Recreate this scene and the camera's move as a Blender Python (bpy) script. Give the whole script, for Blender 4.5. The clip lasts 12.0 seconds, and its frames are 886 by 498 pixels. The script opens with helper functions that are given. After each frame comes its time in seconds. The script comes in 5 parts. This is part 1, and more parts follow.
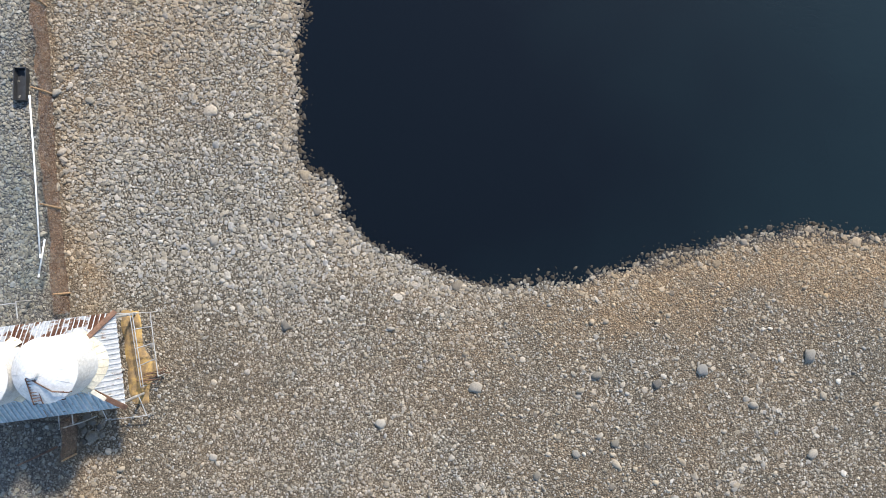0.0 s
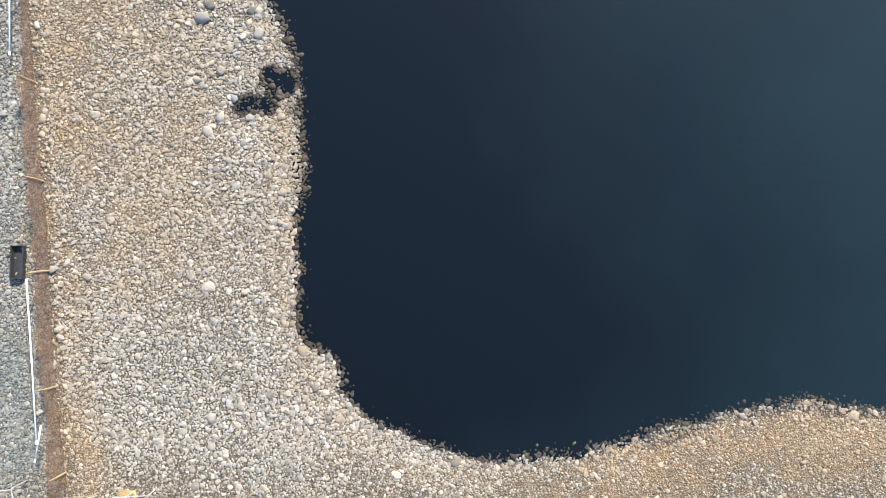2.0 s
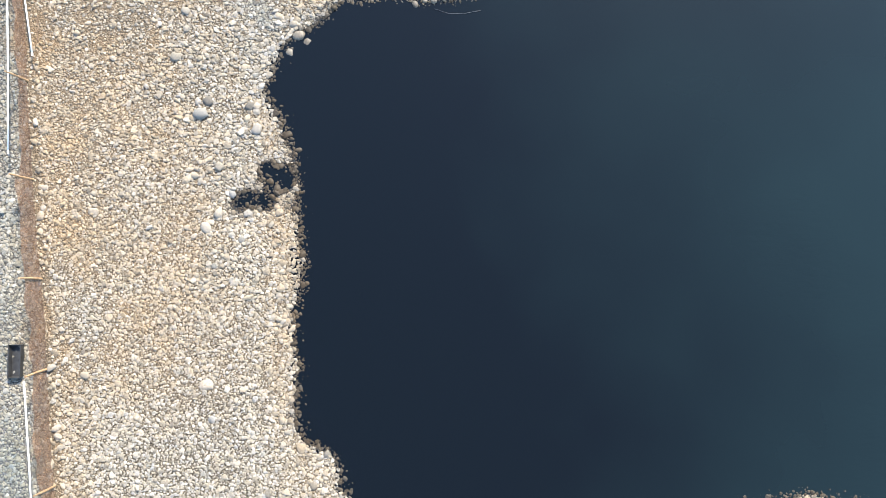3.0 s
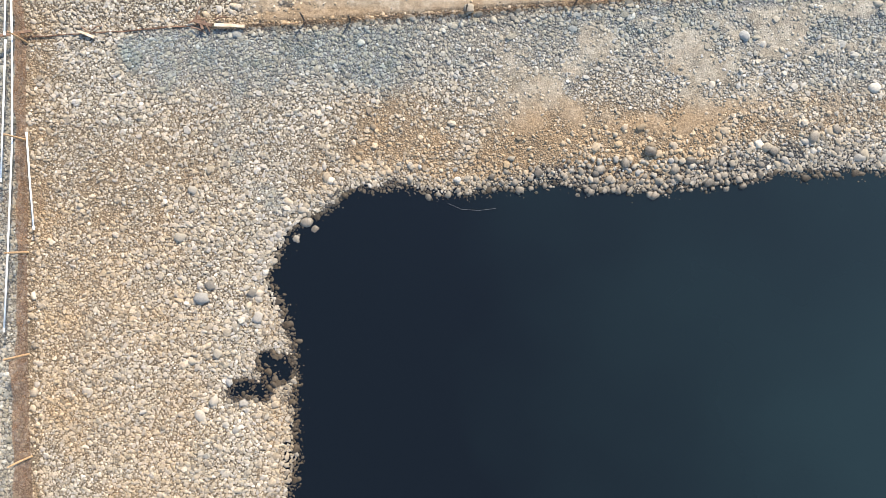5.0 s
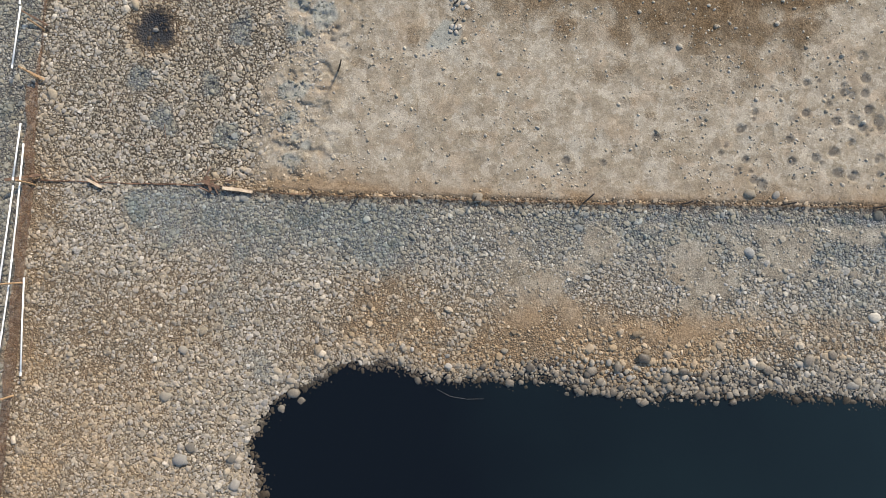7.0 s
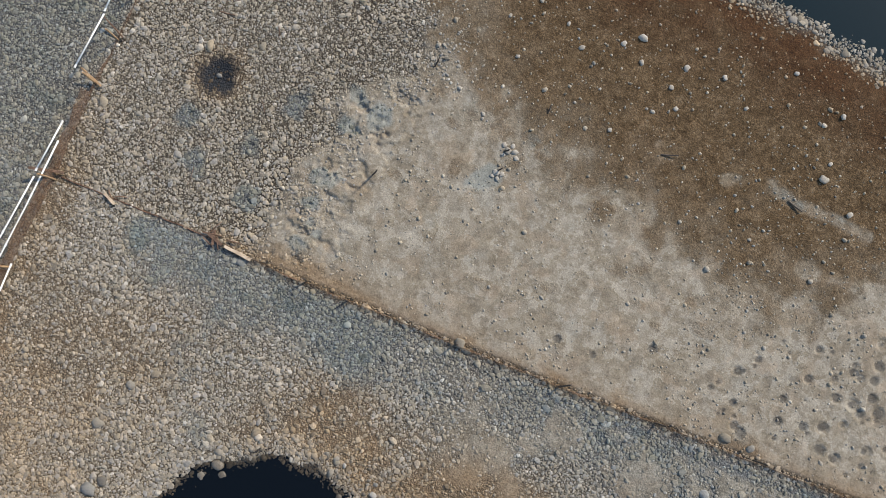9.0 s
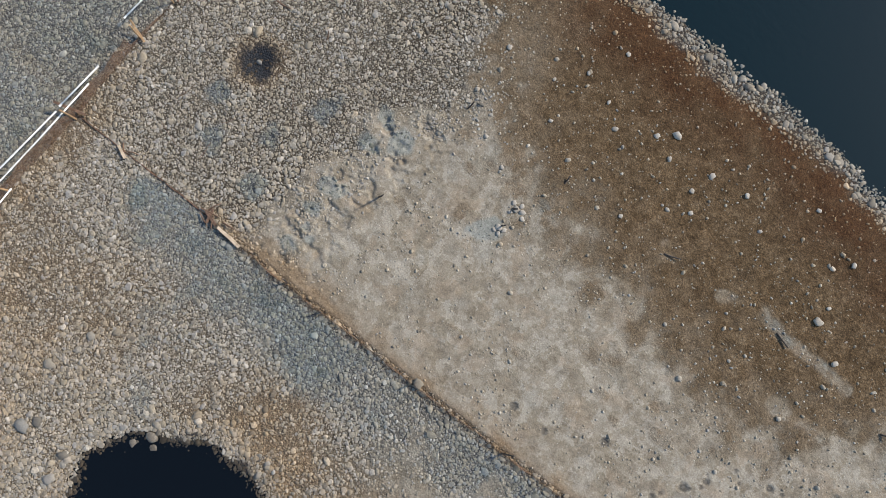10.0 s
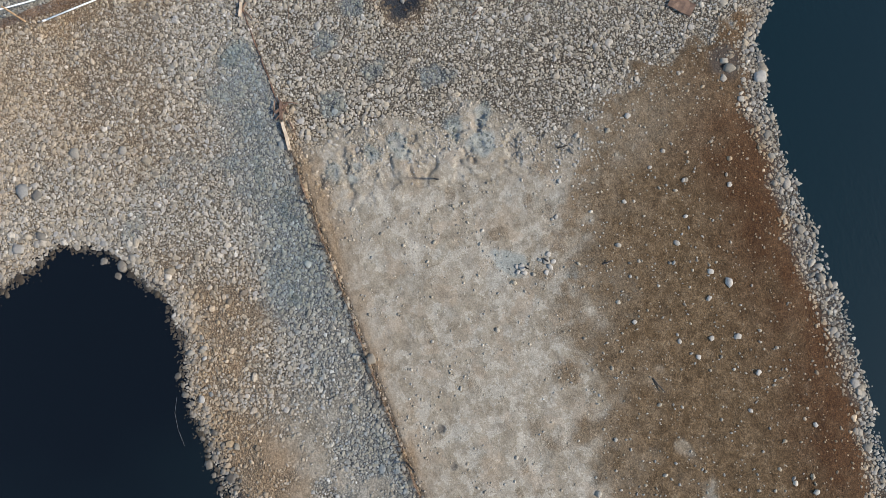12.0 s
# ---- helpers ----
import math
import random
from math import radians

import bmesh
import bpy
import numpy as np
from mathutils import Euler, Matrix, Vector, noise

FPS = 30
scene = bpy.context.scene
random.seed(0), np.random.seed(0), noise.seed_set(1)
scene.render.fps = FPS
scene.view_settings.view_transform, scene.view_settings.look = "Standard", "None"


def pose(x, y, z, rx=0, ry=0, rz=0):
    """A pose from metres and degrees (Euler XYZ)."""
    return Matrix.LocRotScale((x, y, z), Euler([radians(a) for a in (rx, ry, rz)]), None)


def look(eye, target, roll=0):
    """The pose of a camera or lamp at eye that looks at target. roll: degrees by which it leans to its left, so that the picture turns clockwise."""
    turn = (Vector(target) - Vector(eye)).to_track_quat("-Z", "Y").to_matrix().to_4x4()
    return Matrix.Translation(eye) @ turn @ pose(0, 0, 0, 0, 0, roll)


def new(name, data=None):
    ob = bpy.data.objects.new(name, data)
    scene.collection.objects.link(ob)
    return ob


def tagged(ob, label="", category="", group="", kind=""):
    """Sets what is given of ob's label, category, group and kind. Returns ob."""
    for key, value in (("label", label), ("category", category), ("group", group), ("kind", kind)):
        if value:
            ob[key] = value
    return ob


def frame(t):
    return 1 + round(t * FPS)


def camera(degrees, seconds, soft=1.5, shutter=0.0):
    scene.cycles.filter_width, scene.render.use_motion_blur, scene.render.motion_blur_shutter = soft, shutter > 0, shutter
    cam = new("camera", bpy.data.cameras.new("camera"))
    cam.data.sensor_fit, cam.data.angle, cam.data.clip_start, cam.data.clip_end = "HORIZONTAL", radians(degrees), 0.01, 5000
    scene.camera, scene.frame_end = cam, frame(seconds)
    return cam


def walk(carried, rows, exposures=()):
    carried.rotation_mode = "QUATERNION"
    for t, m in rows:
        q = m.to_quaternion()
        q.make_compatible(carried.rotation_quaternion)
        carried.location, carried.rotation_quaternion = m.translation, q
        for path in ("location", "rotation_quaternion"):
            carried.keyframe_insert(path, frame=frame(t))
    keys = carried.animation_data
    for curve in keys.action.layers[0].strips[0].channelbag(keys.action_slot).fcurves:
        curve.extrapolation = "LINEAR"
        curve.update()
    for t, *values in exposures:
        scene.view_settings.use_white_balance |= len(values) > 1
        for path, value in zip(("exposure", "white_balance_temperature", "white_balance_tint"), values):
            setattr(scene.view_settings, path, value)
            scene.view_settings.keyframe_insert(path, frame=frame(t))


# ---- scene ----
cam = camera(71.36, 12.0, soft=0.5)
ROWS = [
    (0, pose(-1.091, -1.150, 21.841, 1.73, -0.14, -2.79)),
    (0.5, pose(-1.074, 0.229, 21.854, 2.01, -0.28, -2.82)),
    (1, pose(-1.041, 1.687, 21.897, 2.22, -0.41, -2.84)),
    (1.5, pose(-0.954, 3.248, 21.969, 2.28, -0.41, -2.91)),
    (2, pose(-0.857, 4.830, 22.041, 2.40, -0.46, -2.99)),
    (2.5, pose(-0.727, 6.360, 22.116, 2.82, -0.41, -3.12)),
    (3, pose(-0.632, 8.032, 22.171, 2.97, -0.46, -3.20)),
    (3.2, pose(-0.579, 8.784, 22.172, 2.96, -0.42, -2.98)),
    (4.8, pose(-0.338, 15.250, 21.897, 1.23, 0.01, 0.35)),
    (5, pose(-0.331, 15.958, 21.904, 1.22, 0.06, 0.80)),
    (5.5, pose(-0.421, 17.543, 21.885, 1.63, -0.13, 1.36)),
    (6, pose(-0.445, 19.041, 21.923, 2.26, -0.16, 2.77)),
    (6.5, pose(-0.424, 20.655, 21.972, 2.33, -0.00, 4.55)),
    (7, pose(-0.473, 22.316, 22.013, 1.87, 0.01, 6.70)),
    (7.5, pose(-0.537, 23.765, 22.049, 1.75, 0.14, 9.75)),
    (7.7, pose(-0.554, 24.216, 22.069, 1.97, 0.29, 11.42)),
    (9.3, pose(-0.515, 26.979, 21.965, 4.33, 1.13, 31.27)),
    (9.5, pose(-0.499, 27.261, 21.959, 4.58, 1.12, 34.34)),
    (10, pose(-0.438, 27.796, 21.967, 5.40, 0.90, 42.16)),
    (10.5, pose(-0.501, 28.146, 21.994, 5.53, 0.79, 49.89)),
    (11, pose(-0.536, 28.321, 21.956, 5.34, 0.80, 57.71)),
    (11.5, pose(-0.565, 28.321, 21.915, 5.20, 0.80, 65.63)),
    (12, pose(-0.643, 28.264, 21.865, 4.96, 0.76, 73.48)),
]
EXPO = [(0, 1.38, 6080, 9), (1.5, 1.69, 6130, 9), (3, 2.24, 6280, 8), (4.8, 2.02, 6600, 10), (5.5, 1.78, 6740, 10), (6.5, 1.38, 6750, 10), (7.5, 1.04, 6590, 10), (9.3, 0.89, 6360, 9), (12, 1.09, 6080, 9)]
walk(cam, ROWS, EXPO)

# ---------------------------------------------------------------- light
world = bpy.data.worlds.new("world")
scene.world = world
world.use_nodes = True
wn = world.node_tree
sky = wn.nodes.new("ShaderNodeTexSky")
sky.sky_type = "NISHITA"
sky.sun_disc = False
sky.sun_elevation = radians(37)
sky.sun_rotation = radians(28)
sky.air_density, sky.dust_density = 1.0, 0.5
wn.links.new(sky.outputs[0], wn.nodes["Background"].inputs[0])
wn.nodes["Background"].inputs[1].default_value = 0.125
sun = new("sun", bpy.data.lights.new("sun", "SUN"))
sun.data.energy, sun.data.angle, sun.data.color = 3.25, radians(5), (1.0, 0.90, 0.765)
SUN = Vector((0.375, 0.705, 0.602))
sun.matrix_world = look(SUN * 60, (0, 0, 0))


# ---------------------------------------------------------------- plan
POND = np.array([(40, -5), (14.7, -0.8), (11.4, -0.5), (7.3, -0.9), (3.2, -1.8), (-0.1, -1.7), (-2.7, -0.6), (-4.1, 0.4),
                 (-4.8, 1.9), (-5.9, 3.1), (-6.0, 5.0), (-5.7, 8.0), (-5.6, 10.3), (-5.75, 11.0), (-5.6, 12.0),
                 (-5.6, 12.9), (-6.1, 14.2), (-6.4, 15.6), (-5.8, 16.8), (-4.2, 18.2),
                 (-2.9, 18.7), (-1.7, 18.8), (-0.8, 18.4), (1.1, 18.5), (4.0, 18.8), (7.0, 18.6), (10.0, 19.0), (13.4, 19.5),
                 (20, 19.6), (40, 21)], float)
RIVER = np.array([(-60, 70), (-20, 53), (-12, 45.5), (-8.0, 42.6), (-6.4, 41.7), (-3.9, 41.2), (0.8, 41.2), (3.3, 41.3),
                  (9, 41.1), (20, 40.5), (60, 37)], float)
MUD_EDGE = np.array([(-7.2, 24.0), (-7.2, 25.7), (-7.6, 26.6), (-7.45, 27.7), (-7.2, 29.0), (-7.3, 30.0), (-7.25, 30.9), (-6.9, 31.7), (-6.4, 32.2), (-5.6, 33.0),
                     (-5.3, 33.8), (-5.55, 34.2), (-6.4, 36.0), (-6.95, 37.6), (-7.2, 39.7), (-7.4, 42)], float)
BROWN_EDGE = np.array([(-9, 33.0), (-5.2, 33.0), (-3.5, 32.9), (-2.6, 32.5), (-1.5, 32.4), (-0.7, 31.9), (1.0, 31.8), (2.3, 31.2), (3.85, 31.5), (4.7, 30.8), (6.9, 30.9), (8.5, 30.6), (10, 31.0),
                       (11.4, 31.3), (12.2, 32.8), (13.2, 34.4), (15, 35.6), (22, 36.5)], float)
WEST = np.array([(-14.2, -2.1), (-14.45, 0.8), (-14.58, 3.1), (-14.68, 7.3), (-14.85, 9.8), (-15.0, 12.5), (-15.1, 16.6), (-15.25, 20.5),
                 (-15.37, 23.7), (-15.54, 25.0), (-15.68, 27.0), (-15.76, 28.8), (-15.9, 31.0), (-16.6, 37.0)], float)
NORTH = np.array([(-15.6, 23.75), (-13.2, 23.95), (-9.1, 24.3), (-7.5, 24.25), (-5.3, 24.4), (0.3, 24.85), (4.3, 25.2),
                  (7.9, 25.6), (15.0, 26.3), (22, 27.0)], float)
WATER_Z = -0.12


def smooth(a, b, v):
    u = np.clip((v - a) / (b - a), 0, 1)
    return u * u * (3 - 2 * u)


def hash2(i, j, seed):
    h = (i.astype(np.int64) * 374761393 + j.astype(np.int64) * 668265263 + seed * 974634777) & 0x7FFFFFFF
    h = ((h ^ (h >> 13)) * 1274126177) & 0x7FFFFFFF
    return ((h ^ (h >> 16)) & 0xFFFF) / 65535.0


def vnoise(x, y, size, seed):
    x, y = x / size + 5000, y / size + 5000
    i, j = np.floor(x), np.floor(y)
    u, v = x - i, y - j
    u, v = u * u * (3 - 2 * u), v * v * (3 - 2 * v)
    a, b = hash2(i, j, seed), hash2(i + 1, j, seed)
    c, d = hash2(i, j + 1, seed), hash2(i + 1, j + 1, seed)
    return a + (b - a) * u + (c - a) * v + (a - b - c + d) * u * v


def fbm(x, y, size, seed, n=4):
    s, amp, tot = 0, 1.0, 0
    for k in range(n):
        s, tot = s + amp * vnoise(x, y, size / 2 ** k, seed + k), tot + amp
        amp *= 0.55
    return s / tot


def seg_dist(x, y, pts, closed):
    best = np.full(x.shape, 1e9)
    q = np.vstack([pts, pts[:1]]) if closed else pts
    for (ax, ay), (bx, by) in zip(q[:-1], q[1:]):
        dx, dy = bx - ax, by - ay
        t = np.clip(((x - ax) * dx + (y - ay) * dy) / (dx * dx + dy * dy), 0, 1)
        best = np.minimum(best, (x - ax - t * dx) ** 2 + (y - ay - t * dy) ** 2)
    return np.sqrt(best)


def inside(x, y, pts):
    r = np.zeros(x.shape, bool)
    for (ax, ay), (bx, by) in zip(pts, np.roll(pts, -1, 0)):
        if ay != by:
            r ^= ((ay > y) != (by > y)) & (x < (bx - ax) * (y - ay) / (by - ay) + ax)
    return r


def rounded(pts, closed, n=5):
    """The same line as a smooth curve through its corners."""
    p, m, out = np.asarray(pts), len(pts), []
    for k in range(m if closed else m - 1):
        a, b, c, d = [p[(k + o) % m] if closed else p[min(max(k + o, 0), m - 1)] for o in (-1, 0, 1, 2)]
        for t in np.arange(n) / n:
            out.append(0.5 * (2 * b + (c - a) * t + (2 * a - 5 * b + 4 * c - d) * t ** 2 + (3 * b - a - 3 * c + d) * t ** 3))
    return np.array(out if closed else out + [p[-1]])


POND_LINE = rounded(POND, True, 3)


def pond_d(x, y):
    d = seg_dist(x, y, POND_LINE, True)
    d = np.where(inside(x, y, POND_LINE), -d, d)
    d = d + (fbm(x, y, 0.9, 3, 3) - 0.5) * 0.6
    for cx, cy, rx, ry in POOLS:
        d = np.minimum(d, (np.hypot((x - cx) / rx, (y - cy) / ry) - 1) * min(rx, ry) + (fbm(x, y, 0.35, 7, 2) - 0.5) * 0.2)
    return d


def river_d(x, y):
    return np.interp(x, RIVER[:, 0], RIVER[:, 1]) - y + (fbm(x, y, 1.1, 9, 3) - 0.5) * 0.7


def north_d(x, y):
    return y - np.interp(x, NORTH[:, 0], NORTH[:, 1])


def west_d(x, y):
    return x - np.interp(y, WEST[:, 1], WEST[:, 0])


def bump(x, y, cx, cy, rx, ry=None):
    return np.exp(-(((x - cx) / rx) ** 2 + ((y - cy) / (ry or rx)) ** 2))


SPRING = (-11.83, 29.7)
POOLS = [(-7.35, 11.33, 0.55, 0.36), (-6.75, 11.28, 0.4, 0.3), (-6.5, 12.3, 0.42, 0.42), (-6.0, 12.1, 0.55, 0.5), (-6.45, 11.8, 0.3, 0.4)]
random.seed(4)
PITS = [(13.56, 31.62, 0.25), (11.69, 30.46, 0.17), (13.75, 30.86, 0.2), (13.1, 30.25, 0.18), (13.35, 30.2, 0.16), (13.81, 30.33, 0.19), (13.99, 29.75, 0.2),
        (11.78, 29.37, 0.19), (12.93, 29.2, 0.2), (13.5, 29.26, 0.26), (13.82, 29.05, 0.22), (9.95, 29.18, 0.15), (9.47, 28.53, 0.19), (9.05, 27.87, 0.13),
        (9.82, 27.46, 0.14), (11.3, 28.36, 0.17), (12.91, 28.09, 0.24), (12.29, 27.8, 0.19), (11.45, 27.57, 0.18), (13.49, 28.5, 0.16), (13.14, 27.37, 0.2),
        (13.68, 27.29, 0.24), (10.15, 26.75, 0.2), (10.45, 26.65, 0.22), (6.55, 27.86, 0.17), (4.75, 26.75, 0.13), (3.42, 26.68, 0.17), (14.4, 29.38, 0.26)]
PITS += [(random.uniform(8.5, 15), random.uniform(26.6, 31.0), random.uniform(0.07, 0.12)) for _ in range(26)]
PITS += [(random.uniform(14.4, 17.2), random.uniform(27.2, 32.0), random.uniform(0.12, 0.26)) for _ in range(26)]


BARE = [(6.62, 34.75, 0.45, 0.3), (6.3, 34.5, 0.25, 0.3), (4.42, 34.6, 0.5, 0.22), (3.7, 34.5, 0.25, 0.2), (10.2, 32.8, 0.6, 0.4)]
SCRAPE = np.array([(7.75, 35.1), (8.1, 34.87), (8.9, 34.68), (9.99, 34.77), (11.1, 34.82), (11.6, 34.84)])
BLOTCH = [(6.93, 30.08, 0.42, 0.3), (5.55, 29.16, 0.4, 0.28), (6.25, 28.61, 0.35, 0.2), (4.28, 29.81, 0.5, 0.3), (8.5, 30.9, 0.7, 0.4), (10.7, 26.35, 0.5, 0.35), (-4.39, 29.3, 0.32, 0.2),
          (-2.48, 30.5, 0.22, 0.42), (-4.31, 32.5, 0.22, 0.5), (11.3, 31.4, 0.3, 0.8), (7.8, 29.2, 0.5, 0.25), (-3.3, 31.9, 0.3, 0.2), (2.6, 28.2, 0.6, 0.2), (0.6, 27.2, 0.7, 0.2)]
TEAL = [(-6.91, 31.27, 0.26), (-6.6, 31.1, 0.2), (-5.94, 30.9, 0.3), (-5.65, 31.0, 0.2), (-6.67, 30.25, 0.22), (-6.38, 30.13, 0.2), (-1.35, 30.75, 0.28), (-1.6, 30.5, 0.24), (-0.45, 32.68, 0.17),
        (1.82, 34.15, 0.2), (-6.75, 28.05, 0.2), (-6.67, 27.0, 0.2), (-6.24, 28.2, 0.18), (-6.41, 25.6, 0.25), (-6.25, 26.4, 0.2), (-5.9, 26.2, 0.16), (8.0, 34.85, 0.2), (8.9, 34.5, 0.2),
        (10.67, 35.2, 0.2), (-11.0, 26.4, 0.3), (-9.6, 27.9, 0.3), (-8.8, 30.2, 0.35), (-12.2, 28.0, 0.25), (-8.9, 26.1, 0.3)]


def zones(x, y):
    """How far each kind of ground reaches at x, y: mud, brown, rust, wet, cool, earth."""
    pd, rd, nd, wd = pond_d(x, y), river_d(x, y), north_d(x, y), west_d(x, y)
    wob = (fbm(x, y, 2.6, 21) - 0.5)
    fine = (fbm(x, y, 0.7, 51, 3) - 0.5)
    edge = x - np.interp(y, MUD_EDGE[:, 1], MUD_EDGE[:, 0]) + wob * 0.8 + fine * 1.8
    mud = smooth(-0.35, 0.5, edge) * smooth(0.05, 0.25, nd)
    north_of = y - np.interp(x, BROWN_EDGE[:, 0], BROWN_EDGE[:, 1]) + wob * 1.6 + fine * 3.6
    brown = (0.36 * smooth(-0.9, 1.2, north_of) + 0.64 * smooth(-1.6, 4.2, north_of)) * mud
    bare = sum(bump(x, y, *b) for b in BARE)
    brown = brown * (1 - smooth(0.12, 0.9, bare * (0.9 + 3.5 * fine + wob)) * 0.5)
    brown = brown * (1 - 0.34 * bump(x, y, -5.2, 36.5, 1.8, 3.0))
    streak = seg_dist(x, y, SCRAPE, False) + fine * 0.5
    brown = brown * (1 - 0.5 * smooth(0.34, 0.04, streak + 0.1 * wob))
    stain = sum(bump(x, y, *b) for b in BLOTCH)
    brown = np.maximum(brown, 0.42 * mud * smooth(0.25, 0.55, stain * (1 + 3.0 * fine)))
    silt_bed = smooth(-1.0, 3.0, x) * smooth(-0.5, -0.9, nd) * smooth(1.5, 2.3, pd) * (y > 17) * smooth(0.43, 0.60, fbm(x, y, 1.7, 401) + 0.35 * fine)
    mud = np.maximum(mud, 0.66 * silt_bed)
    shore = smooth(3.6, 0.8, pd) * smooth(-0.2, 0.5, pd)
    south = 1.1 * shore * smooth(2.0, 7.0, x) * smooth(3, 0, y) + 0.45 * shore * smooth(3, 0, y)
    north = smooth(4.0, 1.2, pd) * smooth(-0.2, 0.8, pd) * smooth(16, 18.5, y) * smooth(-7.5, -1.5, x) * smooth(11.5, 6.5, x) * 1.6
    north2 = 0.75 * smooth(3.4, 2.2, pd) * smooth(0.6, 1.5, pd) * smooth(16, 18.5, y) * smooth(5.5, 8.5, x)
    westb = 0.55 * smooth(1.7, 0.2, np.abs(wd - 0.3)) * smooth(30, 22, y)
    strip = 0.85 * smooth(6.2, 0.8, np.abs(x + 11.3 + wob * 3)) * smooth(2, 7, y) * smooth(24, 18, y)
    wshore = 0.75 * smooth(1.9, 0.5, pd) * smooth(-7.9, -6.2, x) * smooth(0, 3, y) * smooth(16, 14, y)
    line = 0.75 * smooth(0.5, 0.1, np.abs(nd - 0.12)) * (0.3 + 0.7 * smooth(-9.5, -8.5, x))
    line = line + 0.5 * smooth(1.5, 0.3, nd) * (nd > 0) * smooth(-8, -6, x)
    line = line + 0.8 * smooth(-0.05, 0.1, nd) * bump(x, y, -5.3, 24.7, 2.2, 0.6)
    riverb = 1.6 * smooth(4.6, 1.0, rd) * smooth(0.3, 0.8, rd) * mud * (0.25 + 0.75 * smooth(-6.5, -3.0, x))
    corner = 0.6 * bump(x, y, -13.6, -0.6, 0.9, 1.6) + 0.4 * smooth(-0.5, -3.5, y)
    rust = np.clip((south + north + north2 + westb + strip + wshore + line + riverb + corner) * (0.62 + 1.1 * wob + 0.9 * fine), 0, 1)
    span = np.maximum(0.14 + 0.4 * smooth(3, 6, x) * smooth(3, 0, y) + 0.75 * smooth(0, 4, x) * smooth(17, 18, y) + 0.15 * smooth(17, 18, y) + fine * 0.9, 0.05)
    wet = np.clip(0.85 * smooth(span, span * 0.6, pd) + 0.15 * smooth(0.1, 0.0, pd), 0, 1)
    hole = np.hypot(x - SPRING[0], y - SPRING[1]) + fine * 0.7
    wet = np.maximum(wet, smooth(1.0, 0.42, hole))
    wet = np.maximum(wet, 0.55 * smooth(0.3, 0.8, bump(x, y, -6.05, 40.3, 0.9, 0.7) * (1 + 2 * fine)))
    for cx, cy, pr in PITS:
        wet = np.maximum(wet, 0.6 * smooth(1.0, 0.8, np.hypot(x - cx, y - cy) / (pr * 0.8) + fine * 2.6))
    wet = np.maximum(wet, 0.6 * smooth(1.0, 0.35, rd + fine))
    cool = 0.95 * smooth(0.1, -0.35, wd) + smooth(3.1, 1.2, -nd) * smooth(0.1, -0.1, nd) * smooth(-13.5, -8.5, x)
    cool = cool + 0.9 * bump(x, y, 14, 23.6, 6, 2.0) + 0.7 * smooth(0.1, 0.2, wob) * smooth(0.0, -0.4, nd) * smooth(4, 12, y) * (1 - rust)
    cool = np.clip(cool * (0.75 + 1.2 * wob), 0, 1) * (1 - 0.8 * rust) * (1 - mud)
    for cx, cy, pr in TEAL:
        cool = np.maximum(cool, 0.95 * smooth(1.9, 1.0, np.hypot(x - cx, y - cy) / pr + fine * 3.2))
    silt = np.clip(0.75 * smooth(0.1, 0.5, nd) + 0.2 * smooth(-3.0, -6.0, y) + 0.5 * smooth(0.1, -0.3, wd)
                   + 0.5 * smooth(3.2, 0.4, -nd) * smooth(-10, -6, x), 0, 1) * (0.6 + 0.9 * wob + 0.5 * fine)
    earth = np.clip(silt + 0.8 * bump(x, y, SPRING[0], SPRING[1], 1.1), 0, 1)
    rust = np.maximum(rust, 0.45 * smooth(1.5, 0.7, hole))
    return pd, rd, nd, wd, mud, brown, rust, wet, cool, earth


def height(x, y, pd=None, rd=None, nd=None, mud=None, pits=True):
    if pd is None:
        pd, rd, nd, _, mud = zones(x, y)[:5]
    z = 0.10 * (fbm(x, y, 3.0, 77, 4) - 0.5) + 0.05 * (fbm(x, y, 0.5, 90, 2) - 0.5)
    z = z * np.clip(np.minimum(pd, rd) / 1.5, 0.25, 1) + 0.10 * mud * smooth(0.3, 2.0, np.minimum(pd, rd))
    for d in (pd, rd):
        z = z + np.where(d > 0, WATER_Z * (1 - smooth(0, 1.9, d)), WATER_Z + np.maximum(d * 0.16, -0.1) + np.minimum(0, (d + 0.6) * 0.4) * (d > -3.5) - 1.16 * (d <= -3.5))
    z = z - 0.14 * bump(x, y, SPRING[0], SPRING[1], 0.55)
    rough = smooth(2.2, 0.4, np.abs(x + 6.2 + (y - 27) * -0.12)) * mud * smooth(34, 31.5, y)
    z = z - rough * 0.08 * smooth(0.58, 0.64, fbm(x, y, 0.5, 301, 3)) + rough * 0.06 * (fbm(x, y, 0.3, 311, 3) - 0.5)
    if pits:
        for cx, cy, r in PITS + [(cx + 0.1, cy - 0.05, r * 0.7) for cx, cy, r in TEAL if cx < -5 and cy > 25]:
            q = ((x - cx) ** 2 + (y - cy) ** 2) / (r * r)
            near = q < 9
            z[near] += (-0.06 * smooth(1.0, 0.75, np.sqrt(q[near]) / 0.95)) * min(1, r * 6)
    return z


# ---------------------------------------------------------------- materials
def material(name, rough=0.8, metal=0.0):
    m = bpy.data.materials.new(name)
    m.use_nodes = True
    nt = m.node_tree
    b = nt.nodes["Principled BSDF"]
    b.inputs["Roughness"].default_value, b.inputs["Metallic"].default_value = rough, metal
    return m, nt, b


def node(nt, kind, **sets):
    n = nt.nodes.new(kind)
    for k, v in sets.items():
        n.inputs[k.replace("_", " ")].default_value = v
    return n


